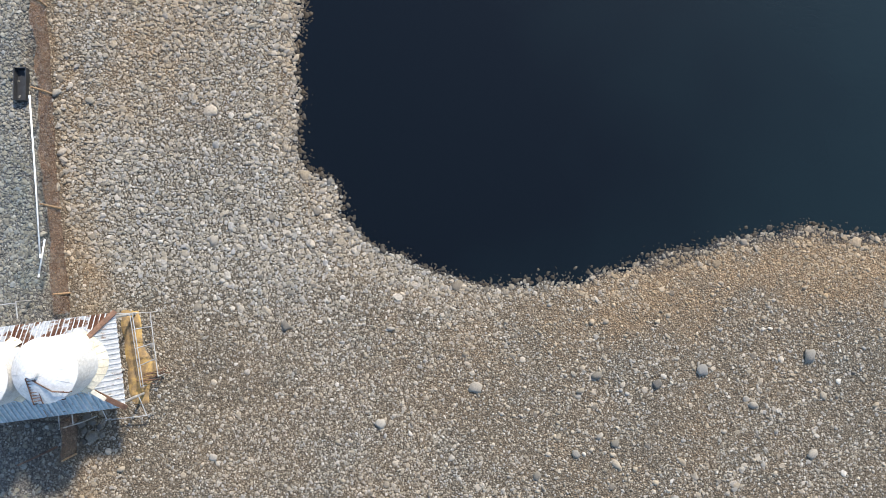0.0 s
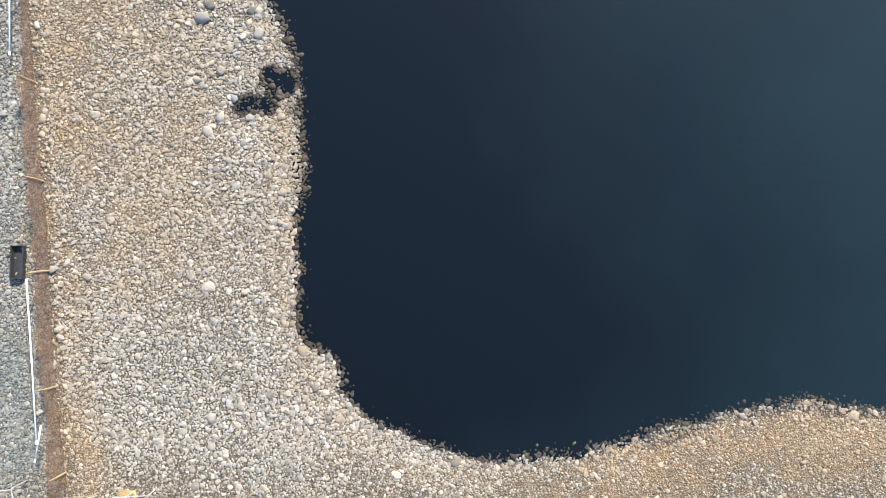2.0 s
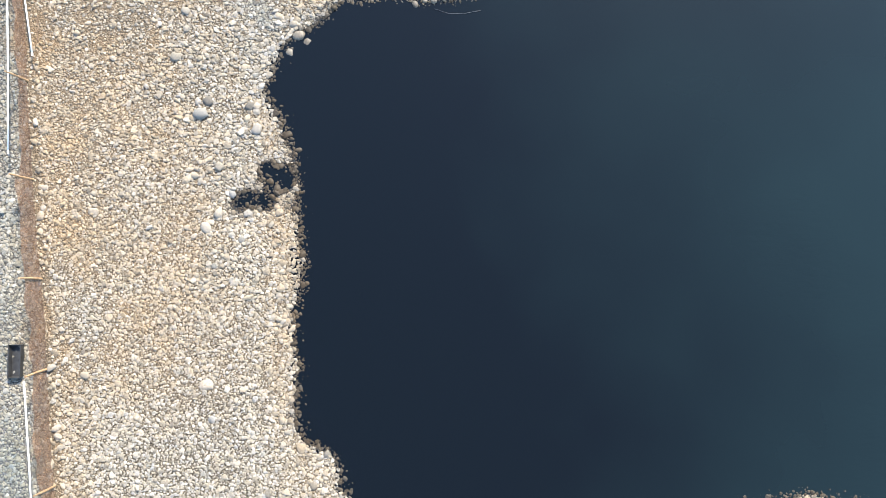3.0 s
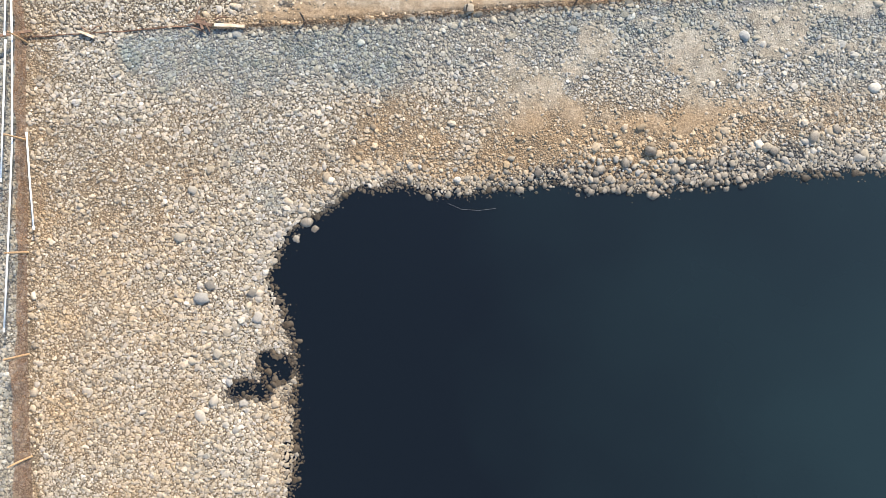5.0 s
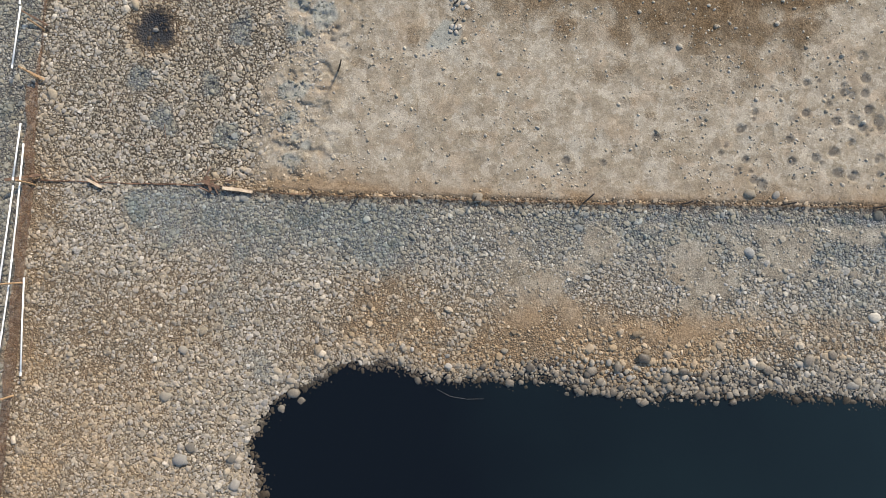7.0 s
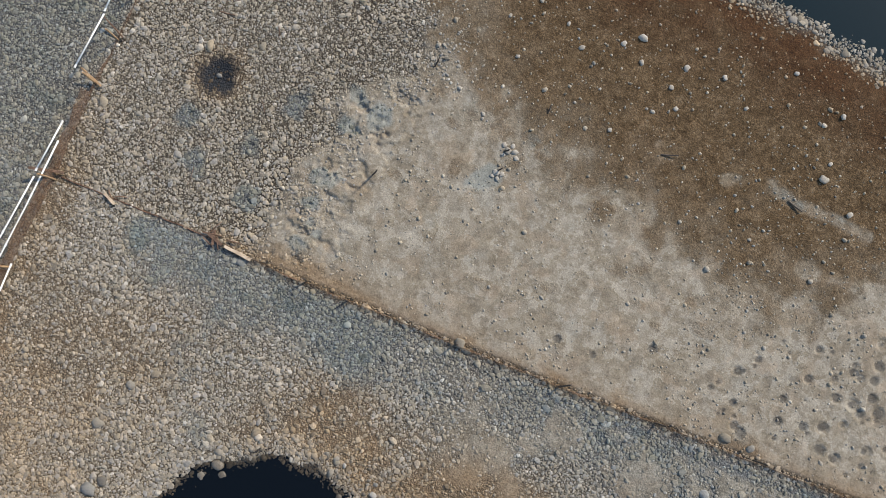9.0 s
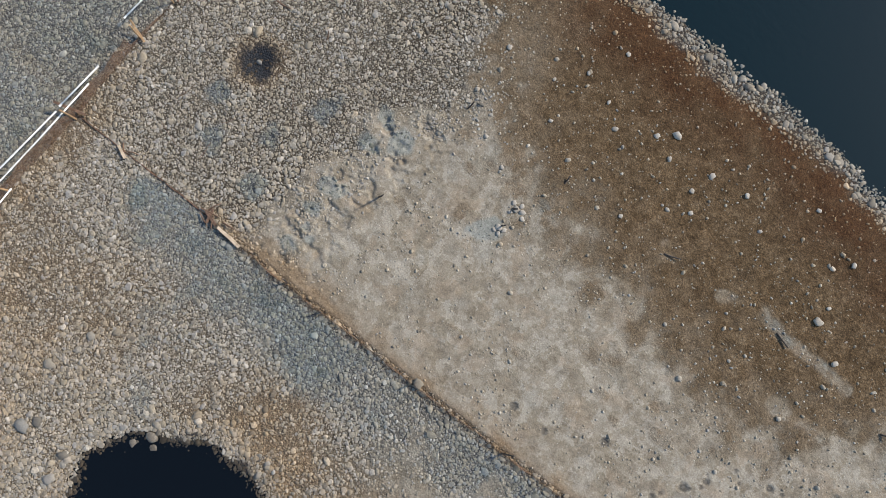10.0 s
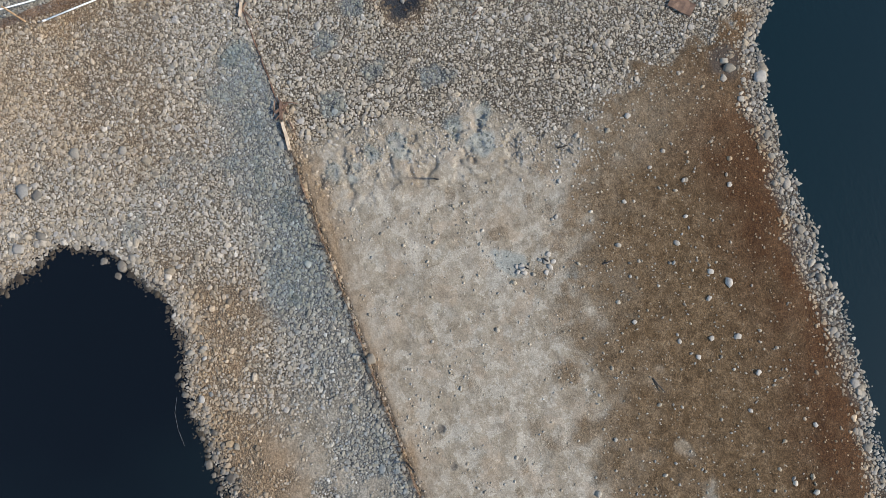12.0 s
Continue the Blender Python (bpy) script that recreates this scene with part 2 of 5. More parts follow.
def noise_tex(nt, scale, detail=4.0, coord="Object", rough=0.6):
    tc = nt.nodes.new("ShaderNodeTexCoord")
    n = node(nt, "ShaderNodeTexNoise", Scale=scale, Detail=detail, Roughness=rough)
    nt.links.new(tc.outputs[coord], n.inputs["Vector"])
    return n.outputs["Fac"]


def ramp(nt, fac, stops):
    r = nt.nodes.new("ShaderNodeValToRGB")
    el = r.color_ramp.elements
    while len(el) < len(stops):
        el.new(0.5)
    for e, (p, c) in zip(el, stops):
        e.position, e.color = p, (*c, 1)
    nt.links.new(fac, r.inputs[0])
    return r.outputs[0]


def mix(nt, fac, a, b, kind="MIX"):
    n = nt.nodes.new("ShaderNodeMix")
    n.data_type, n.blend_type = "RGBA", kind
    for sock, v in ((n.inputs[0], fac), (n.inputs[6], a), (n.inputs[7], b)):
        if isinstance(v, (int, float)):
            sock.default_value = v
        elif isinstance(v, tuple):
            sock.default_value = (*v, 1)
        else:
            nt.links.new(v, sock)
    return n.outputs[2]


def bump_node(nt, b, fac, strength, dist):
    n = node(nt, "ShaderNodeBump", Strength=strength, Distance=dist)
    nt.links.new(fac, n.inputs["Height"])
    nt.links.new(n.outputs[0], b.inputs["Normal"])
    return n


def attr(nt, name):
    a = nt.nodes.new("ShaderNodeAttribute")
    a.attribute_name = name
    return a


def math_node(nt, op, a, b):
    n = nt.nodes.new("ShaderNodeMath")
    n.operation = op
    for sock, v in zip(n.inputs, (a, b)):
        if isinstance(v, (int, float)):
            sock.default_value = v
        else:
            nt.links.new(v, sock)
    return n.outputs[0]


def ground_material():
    m, nt, b = material("soil_and_grit", 0.92)
    b.inputs["Specular IOR Level"].default_value = 0.12
    z1, z2 = attr(nt, "zone"), attr(nt, "zone_two")
    sep, sep2 = nt.nodes.new("ShaderNodeSeparateColor"), nt.nodes.new("ShaderNodeSeparateColor")
    nt.links.new(z1.outputs["Color"], sep.inputs[0])
    nt.links.new(z2.outputs["Color"], sep2.inputs[0])
    big, small = noise_tex(nt, 0.9, 6), noise_tex(nt, 9.0, 6)
    tiny = noise_tex(nt, 38.0, 4, rough=0.7)
    # grit is toned down so the gaps between cobbles carry painted shade
    grit = ramp(nt, small, [(0.3, (0.052, 0.043, 0.031)), (0.52, (0.098, 0.083, 0.062)), (0.75, (0.175, 0.15, 0.114))])
    cool = ramp(nt, small, [(0.3, (0.066, 0.071, 0.074)), (0.7, (0.165, 0.172, 0.172))])
    rust = ramp(nt, small, [(0.28, (0.10, 0.066, 0.037)), (0.55, (0.18, 0.124, 0.073)), (0.8, (0.26, 0.193, 0.125))])
    mid = noise_tex(nt, 3.2, 8, rough=0.72)
    blot = mix(nt, 0.28, mix(nt, 0.75, big, mid), small)
    mud = ramp(nt, blot, [(0.37, (0.125, 0.101, 0.07)), (0.45, (0.178, 0.15, 0.109)), (0.52, (0.215, 0.185, 0.14)), (0.60, (0.262, 0.231, 0.181))])
    crust = ramp(nt, noise_tex(nt, 1.25, 10, rough=0.64), [(0.505, (0, 0, 0)), (0.512, (1, 1, 1)), (0.54, (0.5, 0.5, 0.5)), (0.66, (0.8, 0.8, 0.8))])
    mud = mix(nt, math_node(nt, "MULTIPLY", crust, 0.62), mud, (0.325, 0.297, 0.244))
    clay = ramp(nt, noise_tex(nt, 0.8, 10, rough=0.66), [(0.54, (0, 0, 0)), (0.575, (1, 1, 1))])
    mud = mix(nt, math_node(nt, "MULTIPLY", clay, 0.38), mud, (0.225, 0.165, 0.108))
    flake = ramp(nt, noise_tex(nt, 2.7, 12, rough=0.72), [(0.50, (0, 0, 0)), (0.515, (1, 1, 1))])
    mud = mix(nt, math_node(nt, "MULTIPLY", flake, 0.4), mud, (0.135, 0.108, 0.077))
    damp = ramp(nt, noise_tex(nt, 1.9, 7, rough=0.55), [(0.37, (1, 1, 1)), (0.40, (0, 0, 0))])
    mud = mix(nt, math_node(nt, "MULTIPLY", damp, 0.55), mud, (0.13, 0.107, 0.078))
    algae = ramp(nt, noise_tex(nt, 0.75, 8, rough=0.64), [(0.57, (0, 0, 0)), (0.64, (1, 1, 1))])
    mud = mix(nt, math_node(nt, "MULTIPLY", algae, 0.12), mud, (0.19, 0.21, 0.20))
    brown = ramp(nt, blot, [(0.38, (0.036, 0.022, 0.0105)), (0.48, (0.068, 0.044, 0.022)), (0.56, (0.100, 0.068, 0.038)), (0.63, (0.15, 0.112, 0.07))])
    c = mix(nt, sep2.outputs[0], grit, cool)
    c = mix(nt, math_node(nt, "MULTIPLY", algae, math_node(nt, "ADD", 0.08, math_node(nt, "MULTIPLY", sep2.outputs[0], 0.3))), c, (0.06, 0.092, 0.098))
    # earth zones: brownish soil, darkened further to deepen the shade between stones
    c = mix(nt, sep2.outputs[2], c, mix(nt, 1.0, c, (0.50, 0.47, 0.45), "MULTIPLY"))
    c = mix(nt, sep.outputs[0], c, mud)
    ragged = math_node(nt, "ADD", sep.outputs[1], math_node(nt, "MULTIPLY", math_node(nt, "SUBTRACT", mid, 0.5), 1.7))
    ragged = ramp(nt, ragged, [(0.30, (0, 0, 0)), (0.68, (1, 1, 1))])
    sheet = mix(nt, 0.42, sep.outputs[1], ragged)
    c = mix(nt, math_node(nt, "MULTIPLY", math_node(nt, "MULTIPLY", sep2.outputs[0], sep.outputs[0]), 0.36), c, (0.165, 0.215, 0.22))
    c = mix(nt, sheet, c, brown)
    deep = mix(nt, sep.outputs[1], rust, ramp(nt, small, [(0.3, (0.023, 0.0095, 0.0035)), (0.6, (0.049, 0.0215, 0.008)), (0.8, (0.10, 0.053, 0.024))]))
    c = mix(nt, math_node(nt, "MULTIPLY", sep.outputs[2], 0.85), c, deep)
    calm = math_node(nt, "SUBTRACT", 1.0, math_node(nt, "MULTIPLY", math_node(nt, "SUBTRACT", sep.outputs[0], sep.outputs[1]), 0.72))
    grain = noise_tex(nt, 19.0, 3, rough=0.7)
    c = mix(nt, math_node(nt, "ADD", math_node(nt, "MULTIPLY", calm, 0.8), 0.2), c, mix(nt, 1.0, c, ramp(nt, grain, [(0.36, (0.58, 0.57, 0.56)), (0.5, (1, 1, 1)), (0.64, (1.45, 1.43, 1.4))]), "MULTIPLY"))
    c = mix(nt, calm, c, mix(nt, 1.0, c, ramp(nt, tiny, [(0.32, (0.42, 0.42, 0.42)), (0.5, (1, 1, 1)), (0.68, (1.5, 1.48, 1.45))]), "MULTIPLY"))
    c = mix(nt, math_node(nt, "MULTIPLY", sep2.outputs[1], 0.93), c, (0.014, 0.017, 0.021))
    nt.links.new(c, b.inputs["Base Color"])
    rgh = math_node(nt, "SUBTRACT", 0.93, math_node(nt, "MULTIPLY", sep2.outputs[1], 0.5))
    nt.links.new(rgh, b.inputs["Roughness"])
    tc = nt.nodes.new("ShaderNodeTexCoord")
    vo = node(nt, "ShaderNodeTexVoronoi", Scale=16.0)
    nt.links.new(tc.outputs["Object"], vo.inputs["Vector"])
    pebble = math_node(nt, "SUBTRACT", 1.0, vo.outputs["Distance"])
    keep = math_node(nt, "SUBTRACT", 1.0, math_node(nt, "MULTIPLY", sep.outputs[0], 0.75))
    hgt = math_node(nt, "ADD", math_node(nt, "MULTIPLY", pebble, keep), math_node(nt, "MULTIPLY", small, 0.9))
    hgt = math_node(nt, "ADD", hgt, math_node(nt, "MULTIPLY", tiny, 0.35))
    hgt = math_node(nt, "MULTIPLY", hgt, math_node(nt, "SUBTRACT", 1.0, math_node(nt, "MULTIPLY", math_node(nt, "SUBTRACT", sep.outputs[0], sep.outputs[1]), 0.6)))
    bump_node(nt, b, hgt, 0.8, 0.05)
    return m


def stone_material(name, per_object=False):
    m, nt, b = material(name, 0.85)
    b.inputs["Specular IOR Level"].default_value = 0.16
    if per_object:
        rnd = nt.nodes.new("ShaderNodeObjectInfo").outputs["Random"]
    else:
        rnd = nt.nodes.new("ShaderNodeNewGeometry").outputs["Random Per Island"]
    c = ramp(nt, rnd, [(0.0, (0.13, 0.117, 0.098)), (0.12, (0.185, 0.162, 0.127)), (0.32, (0.255, 0.218, 0.163)), (0.48, (0.215, 0.204, 0.182)), (0.62, (0.29, 0.246, 0.182)),
                       (0.74, (0.238, 0.228, 0.21)), (0.88, (0.315, 0.272, 0.21)), (0.96, (0.34, 0.307, 0.252)), (1.0, (0.41, 0.38, 0.33))])
    sp = noise_tex(nt, 14.0, 5)
    c = mix(nt, 1.0, c, ramp(nt, sp, [(0.3, (0.72, 0.72, 0.72)), (0.55, (1, 1, 1)), (0.8, (1.22, 1.2, 1.16))]), "MULTIPLY")
    if not per_object:
        z1, z2 = attr(nt, "zone"), attr(nt, "zone_two")
        sep, sep2 = nt.nodes.new("ShaderNodeSeparateColor"), nt.nodes.new("ShaderNodeSeparateColor")
        nt.links.new(z1.outputs["Color"], sep.inputs[0])
        nt.links.new(z2.outputs["Color"], sep2.inputs[0])
        c = mix(nt, sep2.outputs[2], c, mix(nt, 1.0, c, (1.02, 0.98, 0.92), "MULTIPLY"))
        c = mix(nt, math_node(nt, "MULTIPLY", sep.outputs[2], 0.85), c, mix(nt, 1.0, c, (1.0, 0.82, 0.62), "MULTIPLY"))
        algae = ramp(nt, noise_tex(nt, 0.75, 8, rough=0.64), [(0.55, (0, 0, 0)), (0.61, (1, 1, 1))])
        tint = math_node(nt, "MULTIPLY", algae, math_node(nt, "ADD", 0.10, math_node(nt, "MULTIPLY", sep2.outputs[0], 0.25)))
        c = mix(nt, tint, c, mix(nt, 1.0, c, (0.42, 0.56, 0.60), "MULTIPLY"))
        c = mix(nt, math_node(nt, "MULTIPLY", sep2.outputs[0], 0.85), c, mix(nt, 1.0, c, (0.56, 0.67, 0.74), "MULTIPLY"))
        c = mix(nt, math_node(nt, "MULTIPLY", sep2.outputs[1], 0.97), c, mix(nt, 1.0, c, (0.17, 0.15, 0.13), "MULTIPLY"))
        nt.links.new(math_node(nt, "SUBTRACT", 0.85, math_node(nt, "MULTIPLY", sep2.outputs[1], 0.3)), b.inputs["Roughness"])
    if per_object:
        c = mix(nt, 1.0, c, (0.80, 0.80, 0.81), "MULTIPLY")
    nt.links.new(c, b.inputs["Base Color"])
    bump_node(nt, b, noise_tex(nt, 26.0, 5), 0.5, 0.02)
    return m


def water_material(name, tint, sky_sheen, ripple):
    m, nt, b = material(name, 0.02)
    b.inputs["IOR"].default_value = 1.33
    tc = nt.nodes.new("ShaderNodeTexCoord")
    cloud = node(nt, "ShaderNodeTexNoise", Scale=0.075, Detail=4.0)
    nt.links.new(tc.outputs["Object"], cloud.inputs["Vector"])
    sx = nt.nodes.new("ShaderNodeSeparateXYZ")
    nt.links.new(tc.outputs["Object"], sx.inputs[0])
    # base colour lightens along +x by the fourth value: painted sky reflection
    reach = math_node(nt, "ADD", math_node(nt, "MULTIPLY", sx.outputs[0], sky_sheen[3] * 0.66), math_node(nt, "MULTIPLY", cloud.outputs["Fac"], 0.8))
    nt.links.new(ramp(nt, reach, [(0.42, tint), (0.86, sky_sheen[:3])]), b.inputs["Base Color"])
    mp = node(nt, "ShaderNodeMapping", Rotation=(0, 0, 0.9), Scale=(1.0, 2.6, 1.0))
    nt.links.new(tc.outputs["Object"], mp.inputs[0])
    n1 = node(nt, "ShaderNodeTexNoise", Scale=2.2, Detail=5.0, Distortion=0.6)
    nt.links.new(mp.outputs[0], n1.inputs["Vector"])
    gust = node(nt, "ShaderNodeTexNoise", Scale=0.09, Detail=3.0)
    nt.links.new(tc.outputs["Object"], gust.inputs["Vector"])
    g = ramp(nt, gust.outputs["Fac"], [(0.42, (0.08, 0.08, 0.08)), (0.62, (1, 1, 1))])
    bump_node(nt, b, math_node(nt, "MULTIPLY", n1.outputs["Fac"], g), ripple, 0.03)
    return m


def plain(name, stops, scale, rough, metal=0.0, bumpiness=0.3, dist=0.01, stretch=None, per_object=0.0):
    """A material whose colour wanders between the stops, with fine relief."""
    m, nt, b = material(name, rough, metal)
    tc = nt.nodes.new("ShaderNodeTexCoord")
    vec = tc.outputs["Object"]
    if stretch:
        mp = node(nt, "ShaderNodeMapping", Scale=stretch)
        nt.links.new(vec, mp.inputs[0])
        vec = mp.outputs[0]
    n = node(nt, "ShaderNodeTexNoise", Scale=scale, Detail=6.0, Roughness=0.62)
    nt.links.new(vec, n.inputs["Vector"])
    fac = n.outputs["Fac"]
    if per_object:
        oi = nt.nodes.new("ShaderNodeObjectInfo")
        fac = math_node(nt, "ADD", fac, math_node(nt, "MULTIPLY", math_node(nt, "SUBTRACT", oi.outputs["Random"], 0.5), per_object))
    c = ramp(nt, fac, stops)
    f2 = noise_tex(nt, scale * 7, 4)
    c = mix(nt, 1.0, c, ramp(nt, f2, [(0.3, (0.8, 0.8, 0.8)), (0.7, (1.15, 1.15, 1.15))]), "MULTIPLY")
    nt.links.new(c, b.inputs["Base Color"])
    bump_node(nt, b, f2, bumpiness, dist)
    return m


M_GROUND = ground_material()
M_STONE = stone_material("cobble_stone")
M_BOULDER = stone_material("boulder_stone", True)
M_PALESTONE = plain("pale_dry_stone", [(0.3, (0.19, 0.165, 0.13)), (0.5, (0.265, 0.236, 0.195)), (0.75, (0.36, 0.325, 0.275))], 6.0, 0.85, per_object=0.3)
# pond colour rises eastward to imitate brighter sky mirrored there; the river has no slope
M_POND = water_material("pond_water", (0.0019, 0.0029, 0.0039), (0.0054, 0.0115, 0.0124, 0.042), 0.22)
M_RIVER = water_material("river_water", (0.002, 0.0085, 0.0098), (0.0026, 0.0105, 0.012, 0.0), 0.3)
M_WOOD = plain("weathered_wood", [(0.3, (0.16, 0.095, 0.045)), (0.55, (0.30, 0.19, 0.10)), (0.75, (0.42, 0.31, 0.19))], 3.0, 0.85, stretch=(1, 1, 6))
M_PALE = plain("pale_wood", [(0.3, (0.30, 0.21, 0.13)), (0.6, (0.46, 0.36, 0.25)), (0.8, (0.56, 0.47, 0.35))], 4.0, 0.85)
M_DARKWOOD = plain("dark_wet_wood", [(0.3, (0.018, 0.014, 0.011)), (0.7, (0.06, 0.042, 0.029))], 5.0, 0.8)
M_RUSTWOOD = plain("red_brown_wood", [(0.3, (0.06, 0.033, 0.02)), (0.55, (0.125, 0.072, 0.043)), (0.8, (0.20, 0.13, 0.085))], 4.0, 0.85)
M_PIPE = plain("white_plastic", [(0.3, (0.50, 0.47, 0.42)), (0.5, (0.68, 0.66, 0.62)), (0.8, (0.76, 0.75, 0.73))], 2.0, 0.45, bumpiness=0.05)
M_BLACK = plain("black_rubber", [(0.3, (0.012, 0.012, 0.013)), (0.7, (0.03, 0.03, 0.03))], 5.0, 0.6)
M_SHEET = plain("zinc_roofing_sheet", [(0.46, (0.15, 0.066, 0.036)), (0.50, (0.27, 0.18, 0.13)), (0.53, (0.54, 0.55, 0.57)), (0.8, (0.66, 0.67, 0.69))],
                1.5, 0.5, 0.25, 0.15, stretch=(0.8, 1.6, 1), per_object=0.22)
M_ZINC = plain("bright_zinc_sheet", [(0.34, (0.20, 0.10, 0.06)), (0.39, (0.42, 0.36, 0.30)), (0.43, (0.60, 0.60, 0.59)), (0.8, (0.70, 0.70, 0.70))], 1.7, 0.5, 0.2, 0.15)
M_DAMP = plain("damp_brown_stone", [(0.3, (0.05, 0.04, 0.028)), (0.5, (0.095, 0.077, 0.055)), (0.75, (0.16, 0.135, 0.102))], 5.0, 0.6, per_object=0.35)
M_HOSE = plain("grey_hose", [(0.3, (0.03, 0.032, 0.035)), (0.7, (0.07, 0.072, 0.075))], 5.0, 0.6)
# roofing sheet with the blue skylight of the shaded slope put into its colour
M_SKYLIT = plain("skylit_roofing_sheet", [(0.3, (0.36, 0.42, 0.46)), (0.45, (0.54, 0.63, 0.68)), (0.8, (0.64, 0.72, 0.77))], 1.5, 0.5, 0.2, 0.15)
M_RIB = plain("bright_roof_rib", [(0.36, (0.34, 0.24, 0.18)), (0.42, (0.70, 0.70, 0.70)), (0.8, (0.80, 0.80, 0.80))], 1.6, 0.45, 0.1, 0.1, per_object=0.1)
M_RUST = plain("rusty_steel", [(0.3, (0.05, 0.024, 0.015)), (0.5, (0.12, 0.062, 0.036)), (0.75, (0.22, 0.125, 0.075))], 4.0, 0.8, 0.2)
M_TUBE = plain("dull_galvanised_tube", [(0.3, (0.24, 0.21, 0.18)), (0.5, (0.38, 0.36, 0.33)), (0.75, (0.50, 0.49, 0.47))], 5.0, 0.55, 0.4)
M_SILO = plain("white_silo_paint", [(0.3, (0.36, 0.31, 0.25)), (0.42, (0.48, 0.46, 0.43)), (0.8, (0.56, 0.55, 0.53))], 1.6, 0.42, bumpiness=0.08)
M_CREAM = plain("cream_flashing", [(0.3, (0.38, 0.31, 0.21)), (0.5, (0.52, 0.46, 0.35)), (0.8, (0.62, 0.58, 0.48))], 2.5, 0.55, bumpiness=0.1)
M_FEED = plain("yellow_grain", [(0.3, (0.11, 0.075, 0.043)), (0.47, (0.21, 0.135, 0.06)), (0.58, (0.34, 0.215, 0.07)), (0.75, (0.42, 0.285, 0.10))], 2.6, 0.9, bumpiness=0.6)
M_WALL = plain("dirty_wall_panel", [(0.3, (0.18, 0.16, 0.13)), (0.7, (0.36, 0.33, 0.28))], 2.0, 0.8)


def net_material():
    m, nt, b = material("brown_net", 0.9)
    c = ramp(nt, noise_tex(nt, 2.0, 6), [(0.3, (0.10, 0.054, 0.030)), (0.55, (0.165, 0.095, 0.055)), (0.75, (0.23, 0.145, 0.085))])
    nt.links.new(c, b.inputs["Base Color"])
    holes = ramp(nt, noise_tex(nt, 3.0, 4), [(0.3, (0.5, 0.5, 0.5)), (0.7, (0.8, 0.8, 0.8))])
    t, s = nt.nodes.new("ShaderNodeBsdfTransparent"), nt.nodes.new("ShaderNodeMixShader")
    nt.links.new(holes, s.inputs[0])
    nt.links.new(b.outputs[0], s.inputs[1])
    nt.links.new(t.outputs[0], s.inputs[2])
    nt.links.new(s.outputs[0], nt.nodes["Material Output"].inputs[0])
    bump_node(nt, b, noise_tex(nt, 30.0, 3), 0.5, 0.02)
    return m


M_NET = net_material()


# ---------------------------------------------------------------- mesh helpers
def raw_mesh(name, verts, faces, mat, shade=True):
    """A mesh from arrays of places and of triangles or quads."""
    verts, faces = np.asarray(verts, np.float32), np.asarray(faces, np.int32)
    me = bpy.data.meshes.new(name)
    me.vertices.add(len(verts))
    me.vertices.foreach_set("co", verts.ravel())
    k = faces.shape[1]
    me.loops.add(faces.size)
    me.loops.foreach_set("vertex_index", faces.ravel())
    me.polygons.add(len(faces))
    me.polygons.foreach_set("loop_start", np.arange(len(faces), dtype=np.int32) * k)
    me.polygons.foreach_set("use_smooth", np.full(len(faces), shade))
    me.update(calc_edges=True)
    me.materials.append(mat)
    return me


def put_zones(me, z, repeat=1):
    _, _, _, _, mud, brown, rust, wet, cool, earth = z
    one = np.ones_like(mud)
    for name, cols in (("zone", (mud, brown, rust, one)), ("zone_two", (cool, wet, earth, one))):
        a = me.attributes.new(name, "FLOAT_COLOR", "POINT")
        a.data.foreach_set("color", np.repeat(np.stack(cols, 1), repeat, 0).astype(np.float32).ravel())


def finish(name, bm, mat, parent=None, label="", smooth_on=False):
    bmesh.ops.recalc_face_normals(bm, faces=bm.faces)
    me = bpy.data.meshes.new(name)
    bm.to_mesh(me)
    bm.free()
    if smooth_on:
        me.polygons.foreach_set("use_smooth", [True] * len(me.polygons))
    me.materials.append(mat)
    ob = new(name, me)
    if parent:
        ob.parent = parent
    if label:
        ob["label"] = label
    return ob


def part(name, bm, mat, parent, label="", smooth_on=False):
    return finish(name, bm, mat, parent, label, smooth_on)


def empty(name, m, label, category, group=""):
    e = new(name)
    e.matrix_world = m
    return tagged(e, label, category, group)


def tube_bm(pts, r, sides=8, wob=0.0, bm=None):
    """A round bar along the points; r is one radius or one a point."""
    bm = bm or bmesh.new()
    pts = [Vector(p) for p in pts]
    rs = r if isinstance(r, (list, tuple)) else [r] * len(pts)
    rings = []
    for k, p in enumerate(pts):
        d = (pts[min(k + 1, len(pts) - 1)] - pts[max(k - 1, 0)]).normalized()
        a = d.orthogonal().normalized()
        if abs(d.z) < 0.9:
            a = d.cross(Vector((0, 0, 1))).normalized()
        c = d.cross(a)
        ring = []
        for s in range(sides):
            t = 2 * math.pi * s / sides
            f = rs[k] * (1 + random.uniform(-wob, wob))
            ring.append(bm.verts.new(p + (a * math.cos(t) + c * math.sin(t)) * f))
        rings.append(ring)
    for ra, rb in zip(rings[:-1], rings[1:]):
        for s in range(sides):
            bm.faces.new((ra[s], ra[(s + 1) % sides], rb[(s + 1) % sides], rb[s]))
    bm.faces.new(rings[0][::-1])
    bm.faces.new(rings[-1])
    return bm


def box_bm(size, centre=(0, 0, 0), bevel=0.0, bm=None):
    own = bmesh.new()
    bmesh.ops.create_cube(own, size=1.0, matrix=Matrix.Translation(centre) @ Matrix.Diagonal((*size, 1)))
    if bevel:
        bmesh.ops.bevel(own, geom=own.edges[:], offset=bevel, segments=2, affect="EDGES")
    return own


